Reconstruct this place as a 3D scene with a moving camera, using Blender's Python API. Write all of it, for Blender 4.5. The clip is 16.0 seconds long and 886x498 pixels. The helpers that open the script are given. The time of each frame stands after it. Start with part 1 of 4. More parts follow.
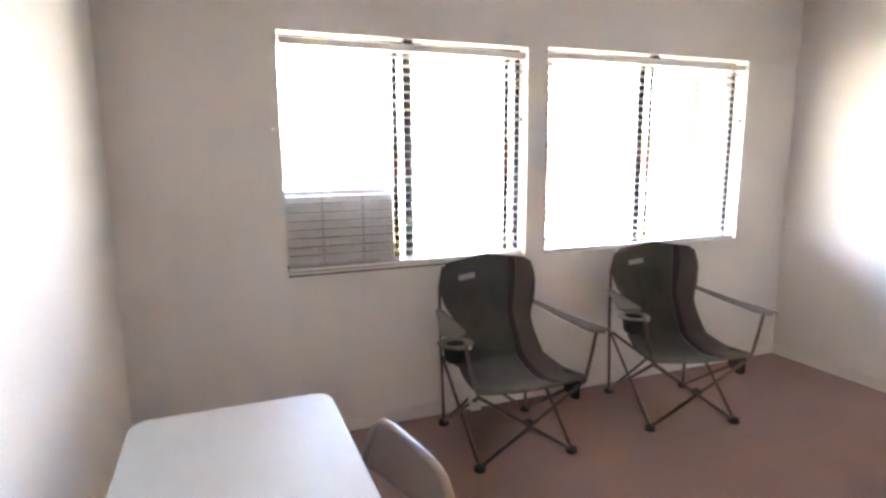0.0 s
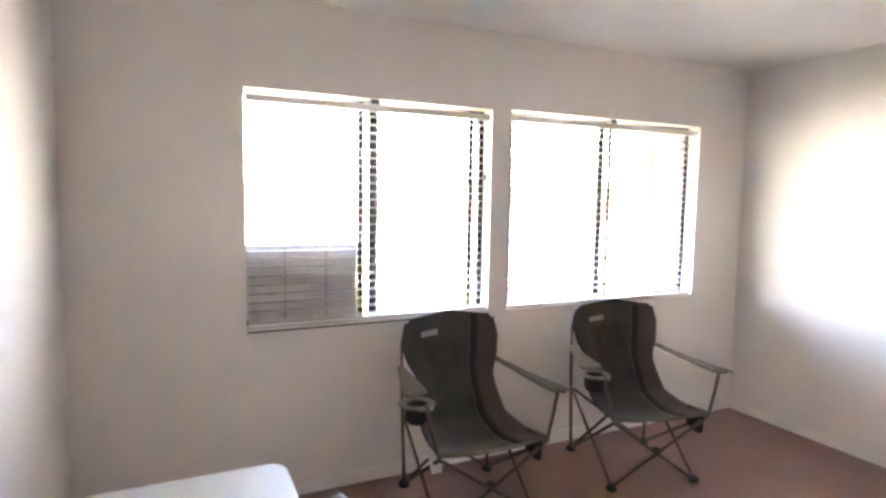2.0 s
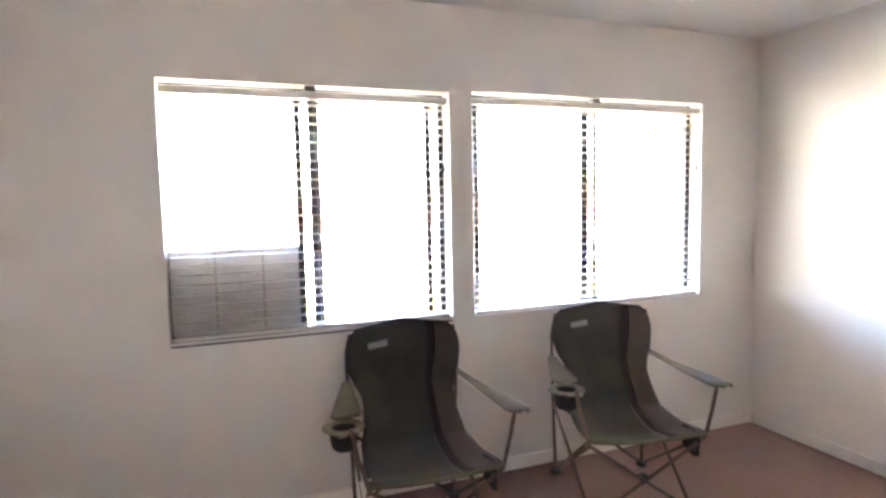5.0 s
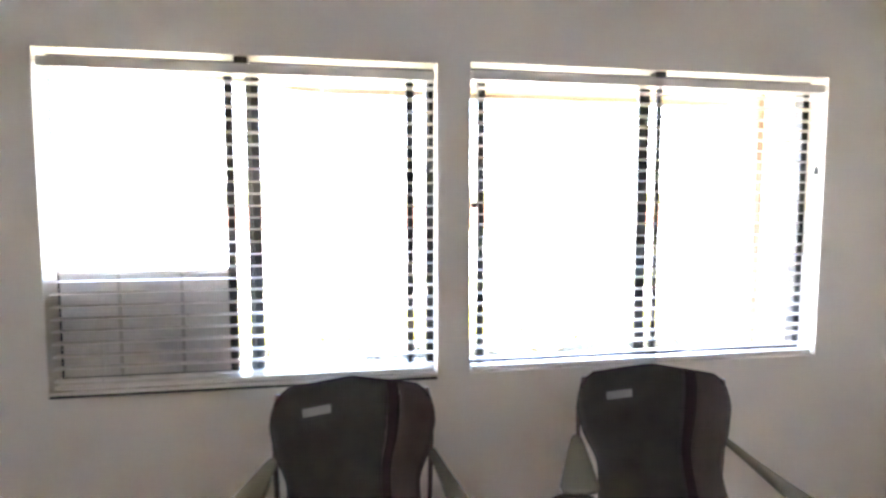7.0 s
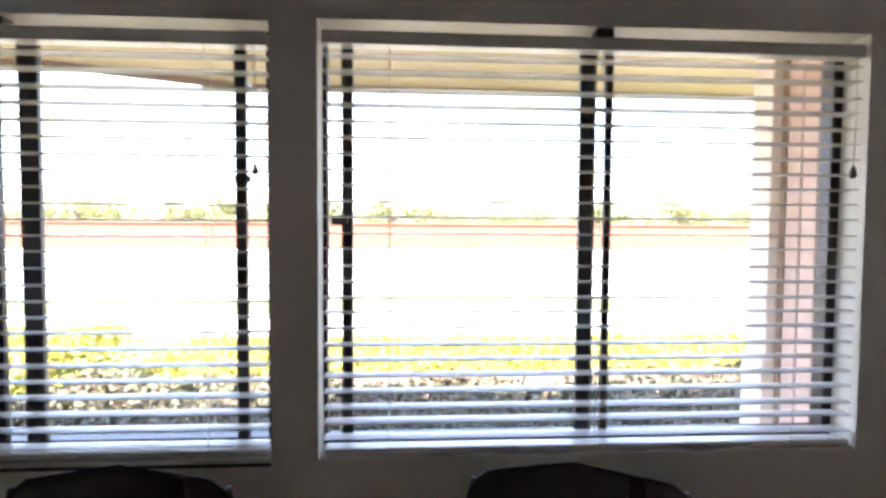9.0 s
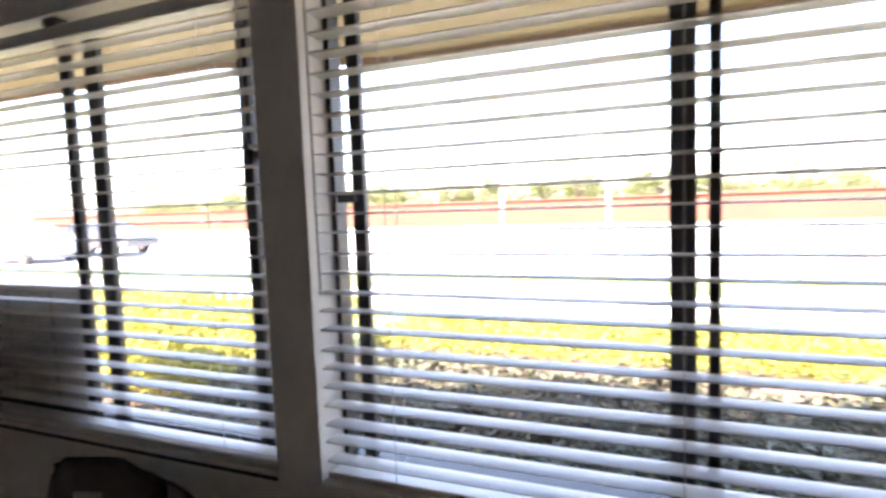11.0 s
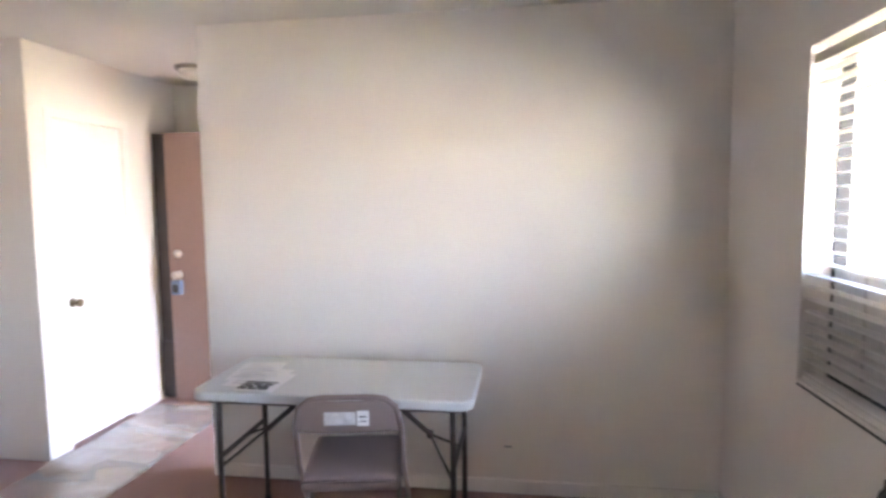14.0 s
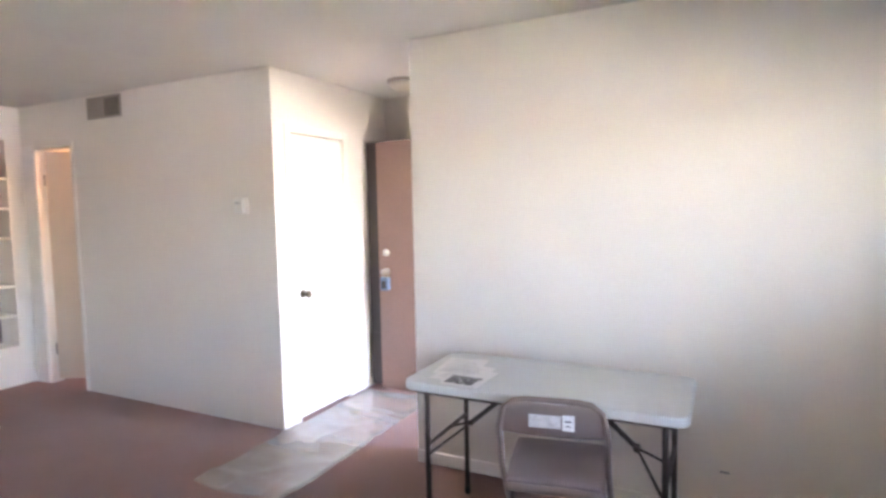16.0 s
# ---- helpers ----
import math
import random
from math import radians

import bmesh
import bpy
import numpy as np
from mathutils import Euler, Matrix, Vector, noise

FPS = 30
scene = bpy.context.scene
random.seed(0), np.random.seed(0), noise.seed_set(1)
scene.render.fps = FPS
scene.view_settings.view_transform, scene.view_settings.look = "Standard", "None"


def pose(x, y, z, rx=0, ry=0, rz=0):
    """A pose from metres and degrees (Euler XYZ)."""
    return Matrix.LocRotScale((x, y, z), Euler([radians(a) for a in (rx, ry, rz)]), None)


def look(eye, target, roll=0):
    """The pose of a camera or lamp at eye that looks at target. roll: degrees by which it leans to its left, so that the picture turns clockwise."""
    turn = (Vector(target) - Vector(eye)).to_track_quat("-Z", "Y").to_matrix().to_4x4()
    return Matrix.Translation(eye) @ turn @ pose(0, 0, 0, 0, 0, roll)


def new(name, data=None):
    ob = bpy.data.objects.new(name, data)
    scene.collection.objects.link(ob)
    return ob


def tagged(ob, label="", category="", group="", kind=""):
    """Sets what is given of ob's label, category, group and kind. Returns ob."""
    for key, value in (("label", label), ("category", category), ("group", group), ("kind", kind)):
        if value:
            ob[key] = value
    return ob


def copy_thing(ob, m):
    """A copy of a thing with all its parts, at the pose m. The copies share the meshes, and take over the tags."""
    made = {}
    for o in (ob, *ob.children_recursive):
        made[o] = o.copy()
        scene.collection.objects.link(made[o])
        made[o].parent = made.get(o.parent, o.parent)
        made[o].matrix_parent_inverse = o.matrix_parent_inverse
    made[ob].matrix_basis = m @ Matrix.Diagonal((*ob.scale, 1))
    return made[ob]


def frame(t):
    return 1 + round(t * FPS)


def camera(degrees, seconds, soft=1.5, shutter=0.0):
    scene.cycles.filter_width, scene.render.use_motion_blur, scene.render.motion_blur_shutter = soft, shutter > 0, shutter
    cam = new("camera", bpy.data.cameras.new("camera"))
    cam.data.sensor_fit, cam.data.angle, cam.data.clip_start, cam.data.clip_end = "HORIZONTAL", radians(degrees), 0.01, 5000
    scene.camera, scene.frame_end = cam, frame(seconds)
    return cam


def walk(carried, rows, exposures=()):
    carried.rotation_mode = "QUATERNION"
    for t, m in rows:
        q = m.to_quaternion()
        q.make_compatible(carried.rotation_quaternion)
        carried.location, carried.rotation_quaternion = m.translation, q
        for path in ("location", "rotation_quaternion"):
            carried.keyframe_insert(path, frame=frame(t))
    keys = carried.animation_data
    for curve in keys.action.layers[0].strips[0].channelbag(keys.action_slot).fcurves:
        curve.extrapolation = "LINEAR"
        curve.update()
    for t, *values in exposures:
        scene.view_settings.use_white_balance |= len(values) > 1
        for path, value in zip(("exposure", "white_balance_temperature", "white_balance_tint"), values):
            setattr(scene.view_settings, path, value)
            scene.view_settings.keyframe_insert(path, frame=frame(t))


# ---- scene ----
cam = camera(75.8, 16.0, soft=2.9, shutter=0.5)
PATH = [
    (0, (0.433, -2.815, 1.448), (1.161, -0.981, 1.119), -0.4),
    (0.5, (0.428, -2.809, 1.473), (1.157, -0.976, 1.148), 0.0),
    (1, (0.432, -2.817, 1.483), (1.225, -1.002, 1.202), 0.5),
    (1.5, (0.434, -2.814, 1.49), (1.267, -1.01, 1.268), 0.7),
    (2, (0.441, -2.819, 1.518), (1.287, -1.016, 1.34), 0.9),
    (2.5, (0.465, -2.83, 1.53), (1.266, -1.003, 1.385), 0.2),
    (3, (0.494, -2.852, 1.537), (1.285, -1.02, 1.404), -0.1),
    (3.5, (0.524, -2.874, 1.526), (1.391, -1.079, 1.37), -0.3),
    (3.7, (0.552, -2.843, 1.522), (1.455, -1.07, 1.325), -0.4),
    (5.8, (1.333, -2.459, 1.453), (1.89, -0.543, 1.305), -0.7),
    (6, (1.392, -2.353, 1.485), (1.939, -0.435, 1.33), -0.4),
    (6.5, (1.503, -2.186, 1.519), (2.025, -0.263, 1.342), 0.6),
    (7, (1.716, -2.067, 1.51), (2.06, -0.103, 1.353), -0.0),
    (7.5, (1.842, -1.906, 1.503), (2.184, 0.058, 1.345), 0.6),
    (8, (2.016, -1.699, 1.510), (2.277, 0.279, 1.380), 0.7),
    (8.5, (2.210, -1.596, 1.508), (2.412, 0.392, 1.411), 0.7),
    (8.7, (2.290, -1.563, 1.506), (2.470, 0.429, 1.414), 0.6),
    (11, (2.931, -1.020, 1.490), (2.151, 0.814, 1.325), -2.1),
    (11.5, (2.886, -0.959, 1.496), (1.728, 0.663, 1.318), -2.6),
    (12, (2.952, -0.974, 1.478), (1.365, 0.237, 1.350), -2.0),
    (12.5, (2.922, -1.042, 1.479), (1.102, -0.227, 1.325), -1.1),
    (13, (2.821, -1.147, 1.473), (0.895, -0.617, 1.367), -1.1),
    (13.5, (2.848, -0.963, 1.529), (0.856, -0.926, 1.349), -1.6),
    (14, (2.851, -0.952, 1.516), (0.879, -1.236, 1.345), -0.6),
    (14.5, (2.856, -0.92, 1.52), (0.931, -1.436, 1.347), -1.0),
    (15, (2.851, -0.959, 1.506), (0.975, -1.629, 1.331), -1.2),
    (15.5, (2.839, -0.996, 1.507), (1.009, -1.784, 1.336), -1.1),
    (16, (2.858, -1.044, 1.511), (1.074, -1.935, 1.358), -1.2),
]
EXPOSURES = [(0, 6.92, 6950, 28), (3.5, 6.95, 6950, 28), (6.0, 6.92, 6700, 25), (7.0, 6.6, 6600, 23), (7.5, 5.98, 6500, 22), (8.2, 4.9, 6500, 22), (8.7, 4.35, 6550, 23), (11, 3.98, 6800, 26), (12, 3.84, 6700, 29), (12.5, 3.98, 6700, 31),
             (13, 4.65, 6800, 31), (13.5, 5.72, 7000, 30), (14, 6.32, 6850, 28), (16, 6.53, 6720, 26)]
walk(cam, [(t, look(eye, target, roll)) for t, eye, target, roll in PATH], EXPOSURES)


# ---- world, sun, large lights ----
world = bpy.data.worlds.new("world")
scene.world = world
world.use_nodes = True
wn = world.node_tree.nodes
sky = wn.new("ShaderNodeTexSky")
sky.sky_type = "NISHITA"
sky.sun_disc = False
sky.sun_elevation, sky.sun_rotation = radians(57), radians(202)
sky.air_density, sky.dust_density = 1.0, 2.0
world.node_tree.links.new(sky.outputs[0], wn["Background"].inputs[0])
wn["Background"].inputs[1].default_value = 0.15

sun_data = bpy.data.lights.new("sun", "SUN")
sun_data.energy, sun_data.angle, sun_data.color = 5.0, radians(0.5), (1.0, 0.95, 0.87)
sun = new("sun", sun_data)
sun.matrix_world = look((-3, -7.5, 12.5), (0, 0, 0))

# daylight of the open front door, standing in for the sky outside it
door_day = bpy.data.lights.new("entry_daylight", "AREA")
door_day.shape, door_day.size, door_day.size_y, door_day.energy, door_day.color = "RECTANGLE", 0.85, 1.9, 0.020, (1.0, 0.92, 0.88)
new("entry_daylight", door_day).matrix_world = look((-0.6, -2.5, 1.05), (-0.6, -3.7, 1.20))

# warm bulb in the little room behind the inner doorway
bulb = bpy.data.lights.new("bathroom_bulb", "POINT")
bulb.energy, bulb.color, bulb.shadow_soft_size = 0.30, (1.0, 0.58, 0.28), 0.06
new("bathroom_bulb", bulb).matrix_world = pose(-0.5, -5.5, 2.2)


# ---- materials ----
def material(name, color, rough=0.6, metal=0.0, vary=0.08, scale=3.0, fine=120.0, bump=0.05, depth=0.002, tint=None, coat=0.0, sheen=0.0, island=False, transmit=0.0):
    """Principled surface with stains at one scale, grain at another, and fine relief."""
    m = bpy.data.materials.new(name)
    m.use_nodes = True
    n, l = m.node_tree.nodes, m.node_tree.links
    p = n["Principled BSDF"]
    co = n.new("ShaderNodeTexCoord")
    big, small = n.new("ShaderNodeTexNoise"), n.new("ShaderNodeTexNoise")
    big.inputs["Scale"].default_value, big.inputs["Detail"].default_value = scale, 5
    small.inputs["Scale"].default_value, small.inputs["Detail"].default_value = fine, 3
    for node in (big, small):
        l.new(co.outputs["Object"], node.inputs["Vector"])
    mix = n.new("ShaderNodeMix")
    mix.data_type = "RGBA"
    other = tint or tuple(c * (1 - 3 * vary) for c in color)
    mix.inputs[6].default_value, mix.inputs[7].default_value = (*color, 1), (*other, 1)
    ramp = n.new("ShaderNodeMapRange")
    ramp.inputs[1].default_value, ramp.inputs[2].default_value = 0.35, 0.75
    l.new(big.outputs[0], ramp.inputs[0])
    l.new(ramp.outputs[0], mix.inputs[0])
    hsv = n.new("ShaderNodeHueSaturation")
    val = n.new("ShaderNodeMapRange")
    val.inputs[3].default_value, val.inputs[4].default_value = 1 - vary * 1.5, 1 + vary * 1.5
    if island:
        info = n.new("ShaderNodeNewGeometry")
        l.new(info.outputs["Random Per Island"], val.inputs[0])
        val.inputs[3].default_value, val.inputs[4].default_value = 0.65, 1.35
    else:
        val.inputs[1].default_value, val.inputs[2].default_value = 0.25, 0.75
        l.new(small.outputs[0], val.inputs[0])
    l.new(val.outputs[0], hsv.inputs["Value"])
    l.new(mix.outputs[2], hsv.inputs["Color"])
    l.new(hsv.outputs[0], p.inputs["Base Color"])
    p.inputs["Roughness"].default_value, p.inputs["Metallic"].default_value = rough, metal
    p.inputs["Coat Weight"].default_value, p.inputs["Sheen Weight"].default_value = coat, sheen
    p.inputs["Transmission Weight"].default_value = transmit
    if bump:
        b = n.new("ShaderNodeBump")
        b.inputs["Strength"].default_value, b.inputs["Distance"].default_value = bump, depth
        l.new(small.outputs[0], b.inputs["Height"])
        l.new(b.outputs[0], p.inputs["Normal"])
    return m


PAINT = material("wall_paint", (0.80, 0.758, 0.702), 0.65, vary=0.012, scale=1.2, fine=90, bump=0.25, depth=0.0015)
CEIL = material("ceiling_paint", (0.79, 0.77, 0.73), 0.85, vary=0.02, scale=1.5, fine=160, bump=0.5, depth=0.003)
TRIM = material("trim_paint", (0.82, 0.79, 0.74), 0.4, vary=0.012, scale=4, fine=60, bump=0.06)
DOORW = material("white_door_paint", (0.83, 0.81, 0.77), 0.4, vary=0.012, scale=3, fine=50, bump=0.05)
CARPET = material("carpet", (0.33, 0.178, 0.150), 0.95, vary=0.10, scale=1.6, fine=330, bump=0.9, depth=0.006, tint=(0.265, 0.145, 0.12), sheen=0.2)
BRONZE = material("bronze_frame", (0.035, 0.032, 0.032), 0.45, 0.3, vary=0.05, bump=0.02)
SLAT = material("blind_slat", (0.88, 0.86, 0.83), 0.42, vary=0.012, scale=5, fine=70, bump=0.03)
sn, sl = SLAT.node_tree.nodes, SLAT.node_tree.links
thin, blend = sn.new("ShaderNodeBsdfTranslucent"), sn.new("ShaderNodeMixShader")
thin.inputs[0].default_value, blend.inputs[0].default_value = (0.94, 0.91, 0.86, 1), 0.28
sl.new(sn["Principled BSDF"].outputs[0], blend.inputs[1]), sl.new(thin.outputs[0], blend.inputs[2])
sl.new(blend.outputs[0], sn["Material Output"].inputs[0])
BOARD = material("window_board", (0.70, 0.68, 0.65), 0.7, vary=0.04, scale=6, fine=80, bump=0.1)
DARKSTRIP = material("board_dark_strip", (0.52, 0.50, 0.47), 0.7, vary=0.04)
CORD = material("cord", (0.70, 0.68, 0.64), 0.8)
PLASTICDK = material("dark_plastic", (0.03, 0.03, 0.03), 0.45, vary=0.05)
STEEL = material("brushed_metal", (0.62, 0.58, 0.52), 0.28, 1.0, vary=0.04)
KNOBM = material("aged_brass", (0.16, 0.12, 0.08), 0.35, 0.9)
BROWN = material("brown_door_paint", (0.30, 0.185, 0.145), 0.42, vary=0.03, scale=2.5, fine=40, bump=0.05)
DARKPANEL = material("dark_brown_panel", (0.060, 0.046, 0.040), 0.5, vary=0.04, scale=2.5, fine=40, bump=0.05)
TABLETOP = material("table_plastic", (0.60, 0.615, 0.60), 0.33, vary=0.015, scale=6, fine=260, bump=0.22, depth=0.0012)
LEGM = material("table_leg_paint", (0.062, 0.048, 0.042), 0.5, 0.0, vary=0.05)
CHAIRM = material("chair_paint", (0.25, 0.19, 0.168), 0.42, 0.1, vary=0.03, fine=180, bump=0.06)
VINYL = material("chair_vinyl", (0.32, 0.255, 0.25), 0.55, vary=0.03, fine=300, bump=0.25)
OLIVE = material("camp_fabric_olive", (0.050, 0.047, 0.042), 0.8, vary=0.12, scale=7, fine=420, bump=0.35, sheen=0.15)
MAROON = material("camp_fabric_maroon", (0.030, 0.016, 0.018), 0.8, vary=0.06, scale=5, fine=420, bump=0.35)
MAUVE = material("camp_fabric_taupe", (0.088, 0.065, 0.060), 0.8, vary=0.10, scale=5, fine=420, bump=0.35, sheen=0.15)
GREYG = material("camp_fabric_grey_green", (0.160, 0.140, 0.108), 0.8, vary=0.06, scale=6, fine=420, bump=0.3)
MESH = material("camp_mesh", (0.022, 0.022, 0.022), 0.85, vary=0.1, fine=500, bump=0.4)
TUBE = material("camp_tube", (0.120, 0.078, 0.064), 0.5, 0.0, vary=0.06)
LOGO = material("woven_patch", (0.34, 0.345, 0.33), 0.7)
TAUPE = material("taupe_paint", (0.40, 0.35, 0.31), 0.7, vary=0.02)
PAPER = material("paper", (0.82, 0.81, 0.80), 0.7, vary=0.02, bump=0.03)
INK = material("ink", (0.05, 0.05, 0.055), 0.7)
INKGREY = material("grey_ink", (0.42, 0.42, 0.43), 0.7)
STICKER = material("sticker", (0.72, 0.71, 0.70), 0.45, vary=0.10, scale=22, tint=(0.42, 0.40, 0.38))
LOCKBLUE = material("lockbox_plastic", (0.13, 0.19, 0.30), 0.4, vary=0.04)
VENTDK = material("vent_dark", (0.10, 0.08, 0.065), 0.7)
VENTM = material("vent_metal", (0.40, 0.35, 0.30), 0.5)
STUCCO = material("cream_stucco", (0.62, 0.50, 0.30), 0.9, vary=0.05, scale=2, fine=120, bump=0.6, depth=0.006)
PEACH = material("peach_siding", (0.60, 0.43, 0.36), 0.85, vary=0.04, scale=2, fine=90, bump=0.3)
PALEPOST = material("pale_post_paint", (0.76, 0.66, 0.56), 0.8, vary=0.03, scale=2, fine=90, bump=0.25)
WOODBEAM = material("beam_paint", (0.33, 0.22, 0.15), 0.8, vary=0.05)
LAWN = material("lawn_grass", (0.055, 0.082, 0.018), 0.9, vary=0.18, scale=0.6, fine=14, bump=0.6, depth=0.03, tint=(0.095, 0.10, 0.024))
SOIL = material("soil", (0.060, 0.036, 0.023), 0.95, vary=0.12, scale=3, fine=30, bump=0.7, depth=0.02)
CONCRETE = material("concrete", (0.48, 0.46, 0.43), 0.85, vary=0.05, scale=1, fine=30, bump=0.2)
PAVER = material("brown_paving", (0.20, 0.155, 0.125), 0.85, vary=0.06, scale=2, fine=30, bump=0.3)
ASPHALT = material("asphalt", (0.30, 0.295, 0.29), 0.9, vary=0.06, scale=0.5, fine=30, bump=0.2)
LEAF = material("hedge_leaf", (0.175, 0.170, 0.026), 0.6, vary=0.1, scale=2, fine=20, bump=0, tint=(0.22, 0.20, 0.03), island=True)
DARKLEAF = material("shrub_leaf", (0.030, 0.036, 0.014), 0.7, vary=0.1, scale=2, fine=20, bump=0, tint=(0.050, 0.036, 0.016), island=True)
TREELEAF = material("tree_leaf", (0.085, 0.095, 0.038), 0.6, vary=0.1, scale=0.5, fine=4, bump=0, island=True)
BARK = material("bark", (0.11, 0.075, 0.05), 0.9, vary=0.1, scale=8, fine=50, bump=0.6, depth=0.01)
for leafy, share in ((LEAF, 0.4), (TREELEAF, 0.25)):
    ln, ll = leafy.node_tree.nodes, leafy.node_tree.links
    back, both = ln.new("ShaderNodeBsdfTranslucent"), ln.new("ShaderNodeMixShader")
    back.inputs[0].default_value, both.inputs[0].default_value = (0.22, 0.22, 0.03, 1), share
    ll.new(ln["Principled BSDF"].outputs[0], both.inputs[1]), ll.new(back.outputs[0], both.inputs[2])
    ll.new(both.outputs[0], ln["Material Output"].inputs[0])
TERRA = material("terracotta_wall", (0.11, 0.040, 0.022), 0.9, vary=0.06, scale=0.4, fine=4, bump=0.1)
ROOFT = material("roof_tile", (0.30, 0.16, 0.10), 0.85, vary=0.08)
CARP = material("car_paint", (0.075, 0.075, 0.078), 0.4, 0.0, vary=0.02, coat=0.15, bump=0)
CARLIGHT = material("pale_car_paint", (0.42, 0.42, 0.42), 0.4, 0.0, vary=0.02, coat=0.15, bump=0)
RUBBER = material("rubber", (0.02, 0.02, 0.02), 0.8)
CARGLASS = material("car_glass", (0.02, 0.025, 0.03), 0.08, bump=0)
PINK = material("inner_door_paint", (0.74, 0.62, 0.50), 0.5, vary=0.015)
LAMPGL = material("frosted_glass", (0.80, 0.76, 0.68), 0.3, vary=0.02)
TAPE = material("cloudy_tape", (0.5, 0.49, 0.47), 0.3, vary=0.05)


def clear(name, rough, tint=(1, 1, 1), cover=0.0, fine=9.0, bump=0.0):
    """Thin clear sheet: light passes straight, with a true gloss on top; cover: how milky it is."""
    m = bpy.data.materials.new(name)
    m.use_nodes = True
    n, l = m.node_tree.nodes, m.node_tree.links
    out = n["Material Output"]
    n.remove(n["Principled BSDF"])
    tr, gl, df = n.new("ShaderNodeBsdfTransparent"), n.new("ShaderNodeBsdfGlossy"), n.new("ShaderNodeBsdfDiffuse")
    tr.inputs[0].default_value = (*tint, 1)
    df.inputs[0].default_value = (0.75, 0.74, 0.74, 1)
    gl.inputs["Roughness"].default_value = rough
    lw, pw, fr = n.new("ShaderNodeLayerWeight"), n.new("ShaderNodeMath"), n.new("ShaderNodeMath")
    pw.operation, pw.inputs[1].default_value = "POWER", 5.0
    fr.operation, fr.inputs[1].default_value, fr.inputs[2].default_value = "MULTIPLY_ADD", 0.9, 0.04
    l.new(lw.outputs["Facing"], pw.inputs[0]), l.new(pw.outputs[0], fr.inputs[0])
    milk, mix = n.new("ShaderNodeMixShader"), n.new("ShaderNodeMixShader")
    milk.inputs[0].default_value = cover
    l.new(tr.outputs[0], milk.inputs[1]), l.new(df.outputs[0], milk.inputs[2])
    l.new(fr.outputs[0], mix.inputs[0]), l.new(milk.outputs[0], mix.inputs[1]), l.new(gl.outputs[0], mix.inputs[2])
    l.new(mix.outputs[0], out.inputs[0])
    if bump:
        co, tex, b = n.new("ShaderNodeTexCoord"), n.new("ShaderNodeTexNoise"), n.new("ShaderNodeBump")
        tex.inputs["Scale"].default_value, tex.inputs["Detail"].default_value = fine, 4
        b.inputs["Strength"].default_value, b.inputs["Distance"].default_value = bump, 0.02
        l.new(co.outputs["Object"], tex.inputs["Vector"]), l.new(tex.outputs[0], b.inputs["Height"])
        l.new(b.outputs[0], gl.inputs["Normal"]), l.new(b.outputs[0], lw.inputs["Normal"])
    return m


GLASS = clear("window_glass", 0.01, (0.97, 0.98, 0.97))
FILM = clear("plastic_film", 0.16, cover=0.3, fine=8, bump=0.12)
fn, fl = FILM.node_tree.nodes, FILM.node_tree.links
f_co, f_map, f_tex, f_rng = fn.new("ShaderNodeTexCoord"), fn.new("ShaderNodeMapping"), fn.new("ShaderNodeTexNoise"), fn.new("ShaderNodeMapRange")
f_map.inputs["Rotation"].default_value, f_map.inputs["Scale"].default_value = (0, 0, 0.28), (2.6, 1.1, 1.0)
f_tex.inputs["Scale"].default_value, f_tex.inputs["Detail"].default_value = 1.5, 3
f_rng.inputs[1].default_value, f_rng.inputs[2].default_value, f_rng.inputs[3].default_value, f_rng.inputs[4].default_value = 0.36, 0.72, 0.16, 0.46
fl.new(f_co.outputs["Object"], f_map.inputs["Vector"]), fl.new(f_map.outputs[0], f_tex.inputs["Vector"]), fl.new(f_tex.outputs[0], f_rng.inputs[0])
for node in fn:
    if node.bl_idname == "ShaderNodeMixShader" and not node.inputs[0].is_linked:
        fl.new(f_rng.outputs[0], node.inputs[0])


# ---- mesh helpers ----
def part(name, bm, mat, parent=None, label="", smooth=False):
    me = bpy.data.meshes.new(name)
    bmesh.ops.recalc_face_normals(bm, faces=bm.faces)
    bm.to_mesh(me)
    bm.free()
    me.materials.append(mat)
    if smooth:
        me.polygons.foreach_set("use_smooth", [True] * len(me.polygons))
    ob = new(name, me)
    ob.parent = parent
    if label:
        tagged(ob, label)
    return ob


def thing(name, label, category, at=None, group="", kind=""):
    ob = new(name)
    ob.matrix_world = at or Matrix()
    return tagged(ob, label, category, group, kind)


def box(x0, x1, y0, y1, z0, z1, bevel=0.0, bm=None, seg=2):
    bm = bm or bmesh.new()
    made = bmesh.ops.create_cube(bm, size=1, matrix=Matrix.Translation(((x0 + x1) / 2, (y0 + y1) / 2, (z0 + z1) / 2)) @ Matrix.Diagonal((x1 - x0, y1 - y0, z1 - z0, 1)))
    if bevel:
        edges = list({e for v in made["verts"] for e in v.link_edges})
        bmesh.ops.bevel(bm, geom=edges, offset=bevel, segments=seg, affect="EDGES", profile=0.5)
    return bm


